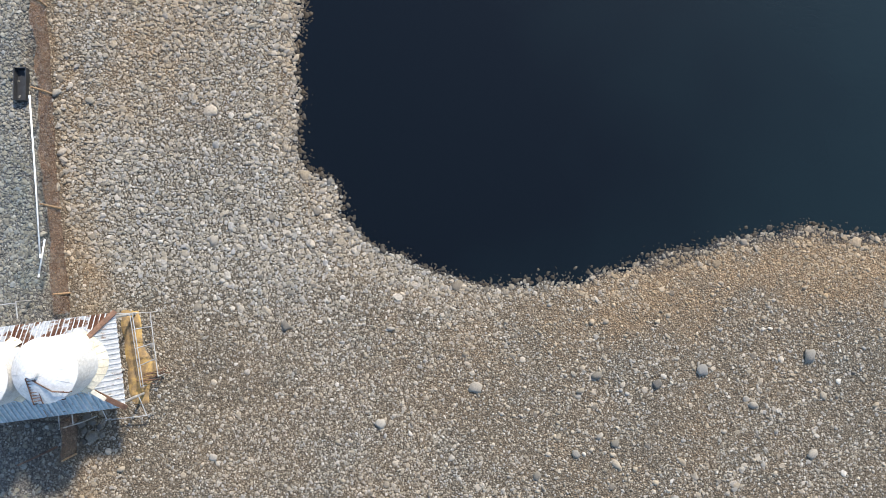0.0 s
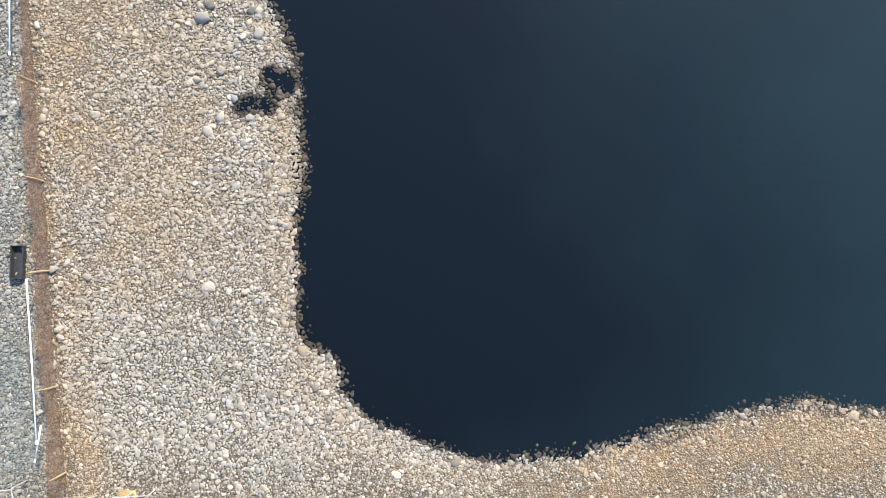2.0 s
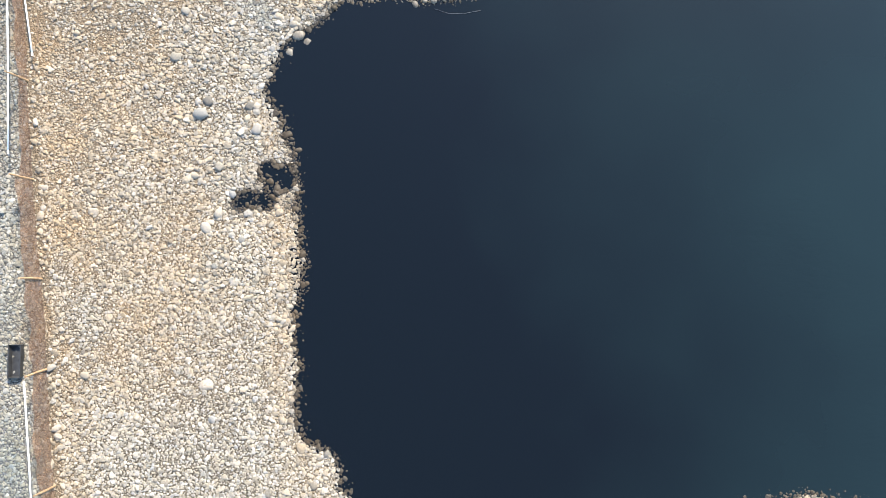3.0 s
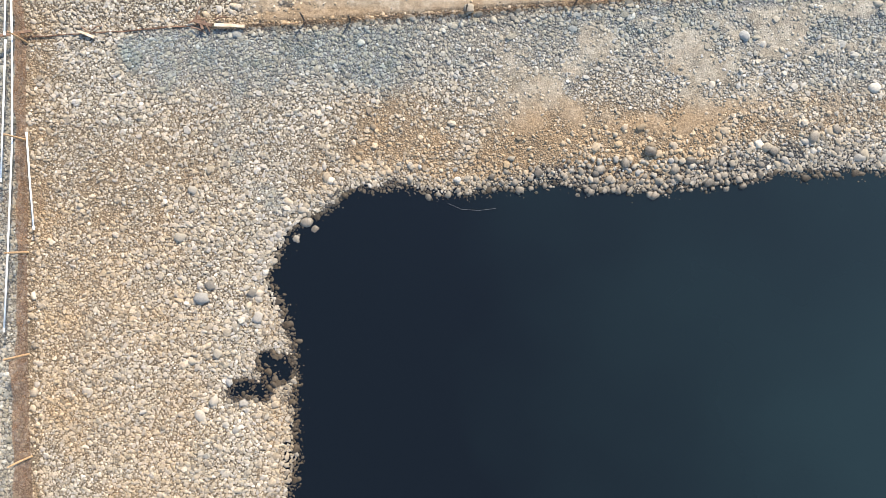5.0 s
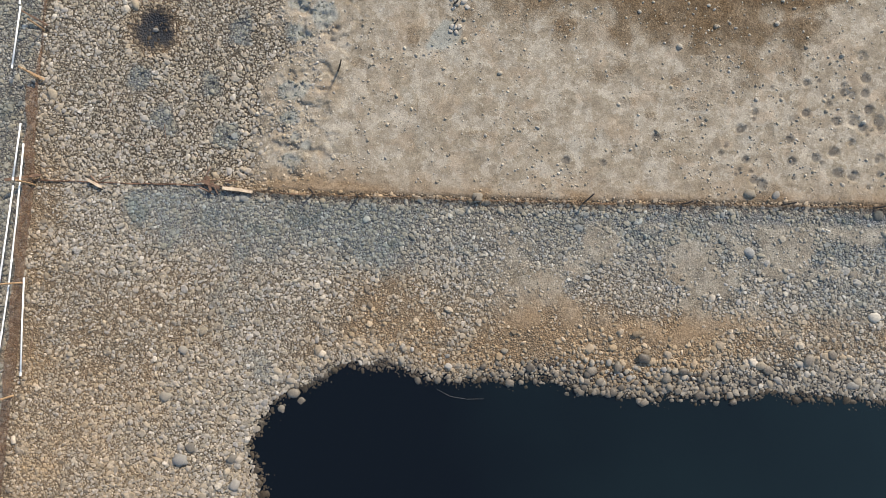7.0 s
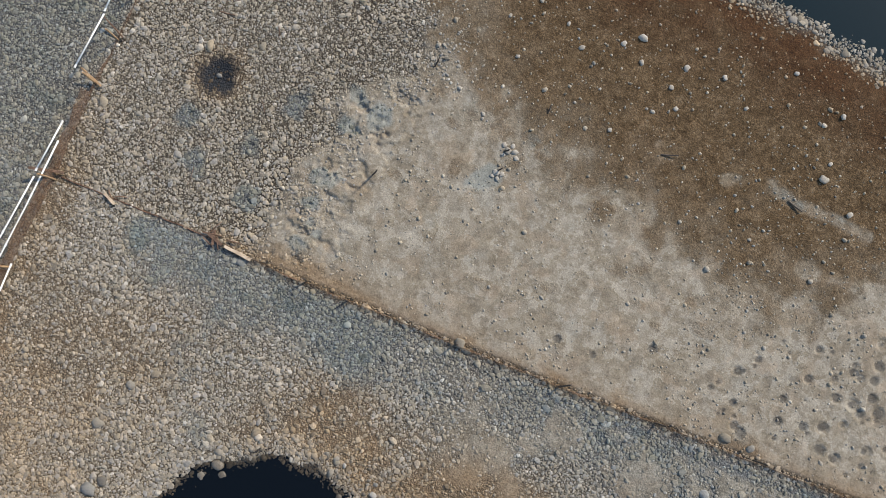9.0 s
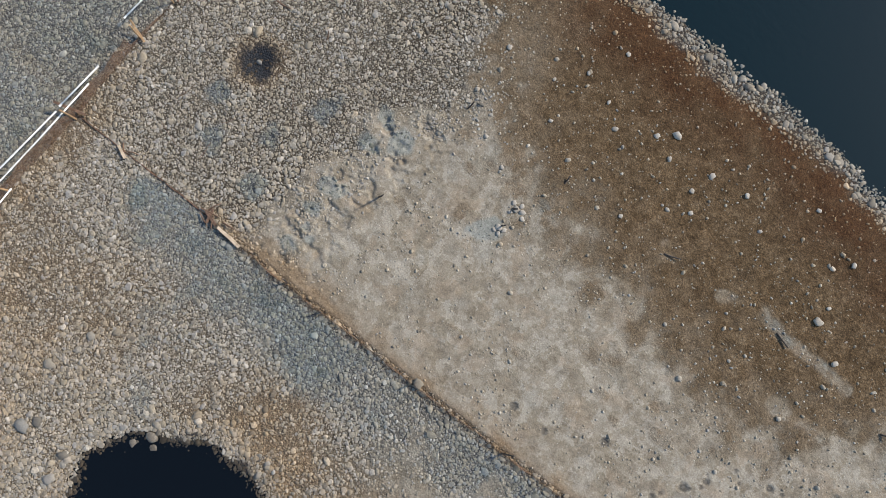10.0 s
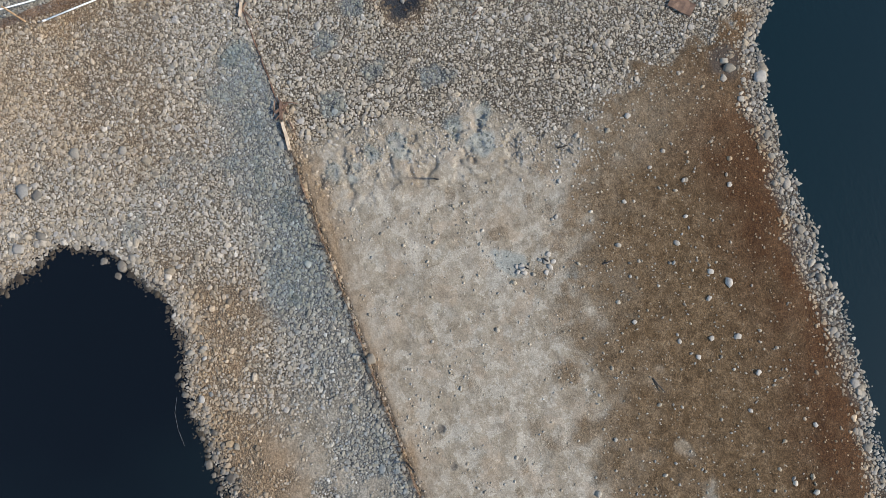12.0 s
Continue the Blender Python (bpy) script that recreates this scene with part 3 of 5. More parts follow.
def plank_bm(a, b, width, thick, wob=0.006):
    """A sawn board from a to b with worn, uneven edges."""
    a, b = Vector(a), Vector(b)
    d = (b - a).normalized()
    side = d.cross(Vector((0, 0, 1)))
    side = side.normalized() if side.length > 0.2 else Vector((1, 0, 0))
    up = side.cross(d).normalized()
    bm, rings, n = bmesh.new(), [], 6
    for k in range(n):
        p = a.lerp(b, k / (n - 1))
        ring = []
        for sx, sz in ((-1, -1), (1, -1), (1, -0.6), (1, 1), (-1, 1), (-1, 0.4)):
            ring.append(bm.verts.new(p + side * (sx * width / 2 + random.uniform(-wob, wob)) + up * (sz * thick / 2 + random.uniform(-wob, wob))))
        rings.append(ring)
    for ra, rb in zip(rings[:-1], rings[1:]):
        for s in range(6):
            bm.faces.new((ra[s], ra[(s + 1) % 6], rb[(s + 1) % 6], rb[s]))
    bm.faces.new(rings[0][::-1])
    bm.faces.new(rings[-1])
    return bm


# ---------------------------------------------------------------- ground and water
def axis(lo, hi, step, far, fine):
    mid = np.arange(lo, hi + step / 2, step)
    mid = np.concatenate([mid[mid < fine[0] - 0.02], np.arange(*fine, 0.055), mid[mid > fine[1] + 0.02]])
    out = np.geomspace(0.3, far, 26)
    return np.concatenate([lo - out[::-1], mid, hi + out])


gx, gy = axis(-21.5, 17.5, 0.1, 400, (-8.5, 16.8)), axis(-11, 47.5, 0.1, 400, (24.5, 36.0))
X, Y = [a.ravel() for a in np.meshgrid(gx, gy)]
Z9 = zones(X, Y)
ZH = height(X, Y, Z9[0], Z9[1], Z9[2], Z9[4])
nx, ny = len(gx), len(gy)
ii = (np.arange(ny - 1)[:, None] * nx + np.arange(nx - 1)[None]).ravel()
ground_me = raw_mesh("ground", np.stack([X, Y, ZH], 1), np.stack([ii, ii + 1, ii + nx + 1, ii + nx], 1), M_GROUND)
put_zones(ground_me, Z9)
ground = tagged(new("ground", ground_me), "flat bank of grey and tan gravel with pale and brown mud", "ground", kind="structure")


def gz(px, py):
    """The ground's height at a place."""
    i, j = int(np.searchsorted(gx, px)), int(np.searchsorted(gy, py))
    return float(ZH[j * nx + i])


def water(name, outline, mat, label):
    bm = bmesh.new()
    bm.faces.new([bm.verts.new((x, y, WATER_Z)) for x, y in outline])
    return tagged(finish(name, bm, mat), label, "water", kind="structure")


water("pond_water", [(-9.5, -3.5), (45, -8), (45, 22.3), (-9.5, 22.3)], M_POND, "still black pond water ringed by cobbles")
water("river_water", [(-400, 37.5), (400, 37.5), (400, 400), (-400, 400)], M_RIVER, "calm dark teal river water beyond the mud")


# ---------------------------------------------------------------- stones
def dome(rings, sides):
    """A unit cobble: its upper half, as rings of radius and height under a top."""
    v = [(r * math.cos(2 * math.pi * (s + 0.5 * k) / sides), r * math.sin(2 * math.pi * (s + 0.5 * k) / sides), z)
         for k, (r, z) in enumerate(rings) for s in range(sides)] + [(0, 0, 0.92)]
    f = []
    for k in range(len(rings) - 1):
        for s in range(sides):
            a, b, c, d = k * sides + s, k * sides + (s + 1) % sides, (k + 1) * sides + (s + 1) % sides, (k + 1) * sides + s
            f += [(a, b, d), (b, c, d)]
    top, last = len(v) - 1, (len(rings) - 1) * sides
    f += [(last + s, last + (s + 1) % sides, top) for s in range(sides)]
    return np.array(v), np.array(f)


def scatter(name, x, y, r, rings, sides, seed, label, sink=0.25, flat=(0.45, 0.75), parent=None, damp=0.0, soft_look=True):
    rng = np.random.default_rng(seed)
    n = len(x)
    v, f = dome(rings, sides)
    z = list(zones(x, y))
    z[7] = z[7] * np.where(z[0] > 0.05, 0.35, 1.0) * np.where(np.hypot(x - SPRING[0], y - SPRING[1]) < 1.2, 2.8, 1.0)
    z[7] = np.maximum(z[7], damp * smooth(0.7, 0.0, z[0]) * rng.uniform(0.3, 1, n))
    h = height(x, y, z[0], z[1], z[2], z[4])
    el = rng.uniform(0.52, 0.98, n)
    th = rng.uniform(0, 2 * np.pi, n)
    hz = r * rng.uniform(*flat, n) * (1 - 0.3 * smooth(2, -2, y))
    h = np.where(np.minimum(z[0], z[1]) < 0.1, np.maximum(h, WATER_Z - hz * rng.uniform(0.1, 0.95, n)), h)
    wobble = 1 + rng.uniform(-0.26, 0.26, (n, sides))[:, np.r_[np.tile(np.arange(sides), len(rings)), 0]] + rng.uniform(-0.05, 0.05, (n, len(v)))
    vx, vy = v[None, :, 0] * wobble * r[:, None], v[None, :, 1] * wobble * (r * el)[:, None]
    vz = v[None, :, 2] * hz[:, None] * (1 + rng.uniform(-0.12, 0.12, (n, len(v))))
    tilt = rng.uniform(-0.18, 0.18, (n, 2))
    vz = vz + vx * tilt[:, :1] + vy * tilt[:, 1:]
    c, s = np.cos(th)[:, None], np.sin(th)[:, None]
    P = np.stack([x[:, None] + vx * c - vy * s, y[:, None] + vx * s + vy * c, (h - sink * hz)[:, None] + vz], 2).reshape(-1, 3)
    F = (f[None] + (np.arange(n) * len(v))[:, None, None]).reshape(-1, 3)
    me = raw_mesh(name, P, F, M_STONE, soft_look)
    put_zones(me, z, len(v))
    ob = new(name, me)
    if parent:
        ob.parent = parent
        return tagged(ob, label, kind="stuff")
    return tagged(ob, label, "stones", kind="stuff")


def jitter(x0, x1, y0, y1, step, seed):
    rng = np.random.default_rng(seed)
    xs, ys = np.meshgrid(np.arange(x0, x1, step), np.arange(y0, y1, step * 0.87))
    xs = xs + (np.arange(xs.shape[0]) % 2)[:, None] * step / 2
    xs, ys = xs + rng.uniform(-0.36, 0.36, xs.shape) * step, ys + rng.uniform(-0.36, 0.36, xs.shape) * step
    return xs.ravel(), ys.ravel(), rng


SEEN = np.array([(-18, -11), (17, -11), (17.3, 28), (17, 42), (-4, 43), (-12, 48), (-17, 44), (-21.5, 30), (-21.5, 24), (-17.5, 20)])
FLAT, LOW, MID = [(1.0, -0.35), (0.80, 0.76)], [(1.0, 0.0), (0.8, 0.62)], [(1.0, -0.35), (0.95, 0.42), (0.70, 0.80)]


def bed(step, seed):
    x, y, rng = jitter(-21.5, 17.3, -11, 48, step, seed)
    ok = inside(x, y, SEEN)
    return x[ok], y[ok], rng


x, y, rng = bed(0.092, 11)
pd, rd, nd, wd, mud, brown, rust, wet, cool, earth = zones(x, y)
near = np.minimum(pd, rd)
crowd = fbm(x, y, 2.2, 131)
chance = (1 - smooth(0.35, 0.85, mud)) * (1.0 - (0.1 + 0.8 * np.maximum(smooth(16.5, 18.5, y) * (nd < 0), smooth(4, 1, y) * smooth(-6, 0, x))) * smooth(0.1, 0.8, rust) * smooth(0.5, 1.0, near) * smooth(0.72, 0.48, crowd)) * (1 - 0.42 * smooth(2, -1, y) * smooth(-3, 3, x)) * (1 - 0.25 * smooth(-1, -4, y))
chance = chance * np.where((wd > 0) & (wd < 0.6), 0.25 + 0.75 * smooth(0.1, 0.5, wd), 1)
chance = chance * smooth(-0.35, 0.03, near) ** 1.5 * (0.06 + 0.94 * smooth(0.5, 1.1, np.hypot(x - SPRING[0], y - SPRING[1])))
patch = smooth(0.47, 0.60, fbm(x, y, 1.7, 401)) * (0.06 + 0.85 * smooth(-1, 4, x) * smooth(18, 19.5, y) + 0.35 * smooth(0, -3, y))
rim = x - np.interp(y, MUD_EDGE[:, 1], MUD_EDGE[:, 0])
chance = np.maximum(chance, 0.95 * smooth(3.4, -0.3, rim) * smooth(0.44, 0.56, fbm(x, y, 0.9, 231)) * smooth(0.2, 0.6, nd) * smooth(38, 30, y))
chance = np.maximum(chance, 0.85 * smooth(-0.15, 0.05, rd) * smooth(1.2, 0.5, rd) * (x < 16))
ok = rng.uniform(0, 1, len(x)) < chance * (1 - np.clip(patch, 0, 0.88) * smooth(0.2, 0.7, near))
r = 0.052 * np.exp(rng.normal(0, 0.34, len(x))) * (0.82 + 0.4 * crowd) * (1 - 0.22 * smooth(0, -4, y)) * (1 - 0.16 * smooth(0, 0.6, nd))
scatter("cobbles", x[ok], y[ok], r[ok], FLAT, 5, 12, "dense bed of small rounded grey and tan cobbles", 0.2, (0.5, 0.85), soft_look=False)

x, y, rng = jitter(-24, 23, -12, 48, 0.195, 17)
pd, rd, nd, wd, mud, brown, rust, wet, cool, earth = zones(x, y)
ok = ~inside(x, y, SEEN) & (np.minimum(pd, rd) > 0) & (mud < 0.3) & (rng.uniform(0, 1, len(x)) < smooth(24.5, 18, np.abs(x)))
r = 0.085 * np.exp(rng.normal(0, 0.3, len(x)))
scatter("outer_cobbles", x[ok], y[ok], r[ok], FLAT, 5, 18, "thinner spread of grey cobbles around the bank", 0.22, (0.38, 0.62))

x, y, rng = bed(0.105, 13)
pd, rd, nd, wd, mud, brown, rust, wet, cool, earth = zones(x, y)
near = np.minimum(pd, rd)
gritty = smooth(0.45, 0.62, fbm(x, y, 1.3, 231))
rim = smooth(2.4, 0.0, x - np.interp(y, MUD_EDGE[:, 1], MUD_EDGE[:, 0]))
chance = np.where(mud > 0.5, 0.04 + 0.07 * brown + 0.16 * gritty * (1 - brown) + 0.5 * rim * gritty, 0.12 + 0.3 * rust + 0.5 * smooth(1, -2, y) * smooth(-9, -3, x))
chance = np.where(pd < 0.2, 0.5 * smooth(-0.55, 0.1, pd), np.where(rd < 0.1, 0.3 * smooth(-0.3, 0.1, rd), chance))
ok = rng.uniform(0, 1, len(x)) < chance
r = 0.031 * np.exp(rng.normal(0, 0.42, len(x)))
scatter("pebbles", x[ok], y[ok], r[ok], LOW, 5, 14, "small loose pebbles on gravel, mud and waterline", 0.0, (0.6, 0.95))

x, y, rng = bed(0.38, 21)
pd, rd, nd, wd, mud, brown, rust, wet, cool, earth = zones(x, y)
near = np.minimum(pd, rd)
crowd = fbm(x, y, 1.8, 171)
rim = smooth(2.4, 0.0, x - np.interp(y, MUD_EDGE[:, 1], MUD_EDGE[:, 0]))
chance = np.where(mud > 0.4, 0.004 + 0.3 * (nd < 0) + rim * (0.12 + 0.4 * smooth(0.4, 0.6, crowd)), 0.10 + 0.6 * smooth(0.45, 0.65, crowd) + 0.5 * smooth(0, 0.5, nd)) * (1 - 0.45 * rust)
ok = (rng.uniform(0, 1, len(x)) < chance) & (near > -0.25)
r = 0.078 * np.exp(rng.normal(0, 0.36, len(x))) * np.where(mud > 0.4, 0.66, 1.0)
scatter("large_cobbles", x[ok], y[ok], r[ok], MID, 9, 22, "scattered larger rounded cobbles in grey and tan", 0.34, (0.36, 0.56))


def shore_band(step, seed):
    x, y, rng = jitter(-17, 17.3, -3.5, 47, step, seed)
    pd, rd, nd, wd = pond_d(x, y), river_d(x, y), north_d(x, y), west_d(x, y)
    east = smooth(2.0, 5.0, x)
    north = smooth(15, 17.5, y)
    wide = 0.35 + 0.45 * (1 - north) * smooth(2, -4, x) + north * (0.35 + 1.25 * east)
    p = smooth(-0.32, -0.05, pd) * smooth(wide + 0.5, wide * 0.5, pd) * (0.5 + 0.45 * north * east + 0.2 * smooth(-4, -6, x))
    q = smooth(-0.3, 0.0, rd) * smooth(1.15, 0.4, rd) * 1.0
    p = np.maximum(p, q)
    p = np.maximum(p, 0.55 * smooth(0.5, 0.1, np.abs(nd + 0.25)) * smooth(-7, -5, x) + 0.3 * bump(x, y, 14, 23.6, 4, 1.6))
    p = np.maximum(p, 0.35 * smooth(1.4, 0.3, np.hypot(x + 8.2, (y - 26.5) * 0.35)))
    p = np.maximum(p, 0.55 * bump(x, y, -8.3, 13.0, 1.2, 2.6))
    p = np.maximum(p, (0.25 + 0.5 * smooth(23, 25, y)) * smooth(0.3, 0.1, np.abs(wd - 0.32)))
    ok = rng.uniform(0, 1, len(x)) < p
    return x[ok], y[ok], rng


x, y, rng = shore_band(0.2, 31)
r = 0.08 * np.exp(rng.normal(0, 0.36, len(x)))
r = np.clip(r * np.where(y > 36, 0.92, 1.0), 0.05, 0.22)
core = (y > 17.5) & (y < 21.5) & (x > -2) & (x < 11)
take = np.where(core)[0][:300]
rest = np.ones(len(x), bool)
rest[take] = False
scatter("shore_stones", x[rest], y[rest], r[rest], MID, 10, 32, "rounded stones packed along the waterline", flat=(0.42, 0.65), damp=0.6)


# ---------------------------------------------------------------- single stones and boulders
def rock_mesh(name, seed, flat):
    """A rounded river stone about one metre across, with broad facets and a buried foot."""
    random.seed(seed)
    bm = bmesh.new()
    bmesh.ops.create_icosphere(bm, subdivisions=2, radius=1.0)
    off = Vector((seed * 3.7, seed * 1.3, 0))
    ex = random.uniform(0.66, 0.9)
    for v in bm.verts:
        n = v.co.normalized()
        f = 1 + 0.42 * noise.noise(n * 1.2 + off) + 0.24 * noise.noise(n * 2.3 + off)
        v.co = Vector((n.x * f, n.y * f * ex, n.z * f * flat))
        v.co = Vector([math.copysign(abs(c) ** 0.93, c) for c in v.co])
    me = bpy.data.meshes.new(name)
    bm.to_mesh(me)
    bm.free()
    me.polygons.foreach_set("use_smooth", [True] * len(me.polygons))
    me.materials.append(M_BOULDER)
    return me


ROCKS = [rock_mesh("stone", k + 1, f) for k, f in enumerate((0.42, 0.5, 0.55, 0.4, 0.52, 0.46, 0.56, 0.48))]

DAMP = []
for me in ROCKS:
    me = me.copy()
    me.materials[0] = M_DAMP
    DAMP.append(me)
random.seed(61)
for k in take:
    kin = DAMP if pond_d(x[k:k + 1], y[k:k + 1])[0] < random.uniform(0.1, 0.9) else ROCKS
    ob = new("stone", kin[random.randrange(len(kin))])
    rr = float(r[k])
    ob.matrix_world = pose(x[k], y[k], gz(x[k], y[k]) + rr * 0.18, random.uniform(-12, 12), random.uniform(-12, 12), random.uniform(0, 360)) @ Matrix.Diagonal((rr, rr, rr, 1))
    ob.parent = ground


PALE = []
for me in ROCKS:
    me = me.copy()
    me.materials[0] = M_PALESTONE
    PALE.append(me)


def boulder(bx, by, rad, label, turn=0.0, kind=0, lift=0.2, name="boulder", group="boulders on the bank"):
    ob = new(name, (PALE if "pale" in label else DAMP if "brown" in label else ROCKS)[kind % len(ROCKS)])
    ob.matrix_world = pose(bx, by, gz(bx, by) + rad * (lift - 0.12), 4, -5, turn) @ Matrix.Diagonal((rad * 0.88, rad * 0.88, rad * 0.8, 1))
    return tagged(ob, label, "boulder", group)


for k, (bx, by, rad) in enumerate([(-8.9, 14.55, 0.34), (-8.6, 15.0, 0.22), (-8.42, 10.9, 0.23), (-8.85, 10.4, 0.27), (-9.3, 18.4, 0.2), (-9.7, 16.7, 0.24),
                                   (-7.1, 14.8, 0.24), (-6.9, 13.9, 0.27), (-7.9, 11.6, 0.2), (-8.3, 12.6, 0.2), (-9.2, 12.3, 0.18), (-7.6, 9.9, 0.18)]):
    boulder(bx, by, rad, "light grey rounded boulder bedded in tan cobbles", 37 * k, k)
for k, (bx, by, rad) in enumerate([(-5.25, 17.3, 0.27), (-4.95, 17.05, 0.2), (-5.6, 16.7, 0.19), (7.0, 20.0, 0.3), (5.2, 19.35, 0.24), (6.1, 19.6, 0.25),
                                   (3.0, 19.2, 0.2), (8.4, 19.7, 0.24), (12.8, 20.6, 0.27), (13.6, 20.9, 0.22), (11.4, 20.1, 0.22)]):
    boulder(bx, by, rad, "grey brown rounded boulder at the pond edge", 53 * k, k + 3, group="boulders at the pond edge")
for k, (bx, by, rad) in enumerate([(-0.1, -5.4, 0.27), (11.7, -4.9, 0.3), (3.3, -7.9, 0.2), (11.6, -8.3, 0.24), (7.9, -5.2, 0.24), (9.6, -6.5, 0.2),
                                   (1.9, -8.6, 0.2), (-3.5, -6.5, 0.22), (4.7, -7.6, 0.18), (-6.7, -2.9, 0.22), (-13.3, 5.4, 0.2), (-9.1, 0.2, 0.24),
                                   (6.3, -5.6, 0.2), (4.2, -5.2, 0.22), (12.1, -6.3, 0.17), (-9.4, -7.4, 0.18)]):
    boulder(bx, by, rad, "grey rounded boulder among fine gravel", 71 * k, k + 5)
for k, (bx, by, rad) in enumerate([(1.43, 37.79, 0.25), (-0.39, 36.47, 0.17), (0.9, 37.29, 0.16), (3.31, 37.48, 0.18), (1.78, 36.93, 0.15), (4.68, 37.75, 0.16), (2.91, 35.5, 0.14), (3.12, 36.59, 0.14),
                                   (-2.31, 35.17, 0.13), (-3.24, 36.43, 0.12), (-5.25, 36.24, 0.17), (-2.49, 32.71, 0.12), (-3.68, 33.18, 0.14), (6.91, 39.05, 0.14), (5.83, 37.07, 0.13), (3.6, 35.95, 0.13),
                                   (-1.2, 37.07, 0.12), (-2.45, 37.43, 0.12), (-1.84, 38.92, 0.14), (9.35, 35.96, 0.24), (10.67, 35.22, 0.19), (9.33, 36.58, 0.13), (9.03, 38.33, 0.17), (1.82, 34.2, 0.12)]):
    boulder(bx, by, rad * 0.8, "pale stone lying on brown mud", 29 * k, k + 2, 0.28, "mud_stone", "stones on the mud")
for k, (bx, by, rad) in enumerate([(-5.3, 41.35, 0.34), (-5.9, 40.3, 0.32), (-1.3, 41.0, 0.27), (-4.7, 40.4, 0.2), (-5.6, 40.0, 0.2), (-6.2, 40.2, 0.22),
                                   (-3.2, 40.9, 0.26), (-2.4, 40.8, 0.22), (0.4, 40.9, 0.24), (2.2, 41.0, 0.25), (4.1, 40.8, 0.22), (6.0, 40.9, 0.26), (8.2, 40.6, 0.24)]):
    boulder(bx, by, rad * 0.82, "light grey boulder at the river edge", 83 * k, k + 1, group="boulders at the river edge")
for k, (bx, by, rad) in enumerate([(10.05, 26.25, 0.25), (0.45, 25.0, 0.22), (0.8, 24.85, 0.16), (11.0, 26.3, 0.18)]):
    boulder(bx, by, rad, "dark grey boulder beside the low net fence", 17 * k, k, group="boulders by the fence")
for k, (bx, by, rad) in enumerate([(-13.6, -6.45, 0.30), (-13.95, -6.0, 0.18), (-13.85, -6.25, 0.16), (-13.55, -5.95, 0.17), (-13.75, -5.75, 0.16),
                                   (-13.3, -6.1, 0.15), (-13.25, -6.4, 0.15), (-13.9, -6.6, 0.14)]):
    boulder(bx, by, rad, "brown grey stone piled beside the shed", 47 * k, k, group="stones piled by the shed")
tagged(boulder(SPRING[0], SPRING[1], 0.13, "grey stone in a dark wet hollow", 20, 2, 0.5, "hollow_stone", "stones in the hollow"))
# pale stones bedded beside the split one
for k, (dx, dy, rad) in enumerate(((0, 0, 0.15), (0.24, 0.06, 0.14), (0.1, 0.22, 0.12), (-0.2, 0.14, 0.12), (0.4, -0.12, 0.11), (-0.08, -0.2, 0.1))):
    boulder(-1.1 + dx, 31.9 + dy, rad, "pale stone half bedded in grey mud", 41 * k, k + 1, 0.12, "mud_stone", "stones on the mud")
# split white stone on the mud
for k, (dx, dy, rad) in enumerate(((-0.08, 0.02, 0.16), (0.12, 0.06, 0.12), (0.05, -0.16, 0.11), (-0.16, -0.14, 0.10))):
    boulder(-1.04 + dx, 30.98 + dy, rad, "broken pale stone lying on grey mud", 60 * k, k + 4, 0.3, "split_stone", "pieces of a split stone")


# ---------------------------------------------------------------- net fences
def net_bm(line, tall, seed, step=0.22, lean=0.0):
    """Sagging netting: a thin upright double skin along a line, uneven at its top."""
    rng = random.Random(seed)
    pts = [Vector((*p, 0)) for p in line]
    path, bm = [], bmesh.new()
    for a, b in zip(pts[:-1], pts[1:]):
        n = max(1, int((b - a).length / step))
        path += [a.lerp(b, k / n) for k in range(n)]
    path.append(pts[-1])
    cols = []
    for k, p in enumerate(path):
        d = (path[min(k + 1, len(path) - 1)] - path[max(k - 1, 0)]).normalized()
        s = Vector((-d.y, d.x, 0))
        h = tall * (0.85 + 0.22 * noise.noise(Vector((p.x * 0.8, p.y * 0.8, seed))) + rng.uniform(-0.03, 0.03))
        g = gz(p.x, p.y)
        col = []
        for f in (0, 0.34, 0.68, 1.0):
            sway = 0.07 * noise.noise(Vector((p.x * 1.3, p.y * 1.3, f * 2 + seed))) * (0.3 + f) + lean * f
            for w in (-0.008, 0.008):
                q = p + s * (sway + w)
                col.append(bm.verts.new((q.x, q.y, g - 0.03 + h * f)))
        cols.append(col)
    for a, b in zip(cols[:-1], cols[1:]):
        for f in range(3):
            i = f * 2
            bm.faces.new((a[i], b[i], b[i + 2], a[i + 2]))
            bm.faces.new((a[i + 1], a[i + 3], b[i + 3], b[i + 1]))
        bm.faces.new((a[6], b[6], b[7], a[7]))
    return bm


def post_part(parent, px, py, tall, rad, mat, lean=(0, 0), label=""):
    g = gz(px, py) - 0.1
    top = (px + lean[0], py + lean[1], g + tall + 0.1)
    midp = [(a + b) / 2 + random.uniform(-0.015, 0.015) for a, b in zip((px, py, g), top)]
    return part("post", tube_bm([(px, py, g), midp, top], [rad, rad * 0.95, rad * 0.85], 8, 0.12), mat, parent, label)


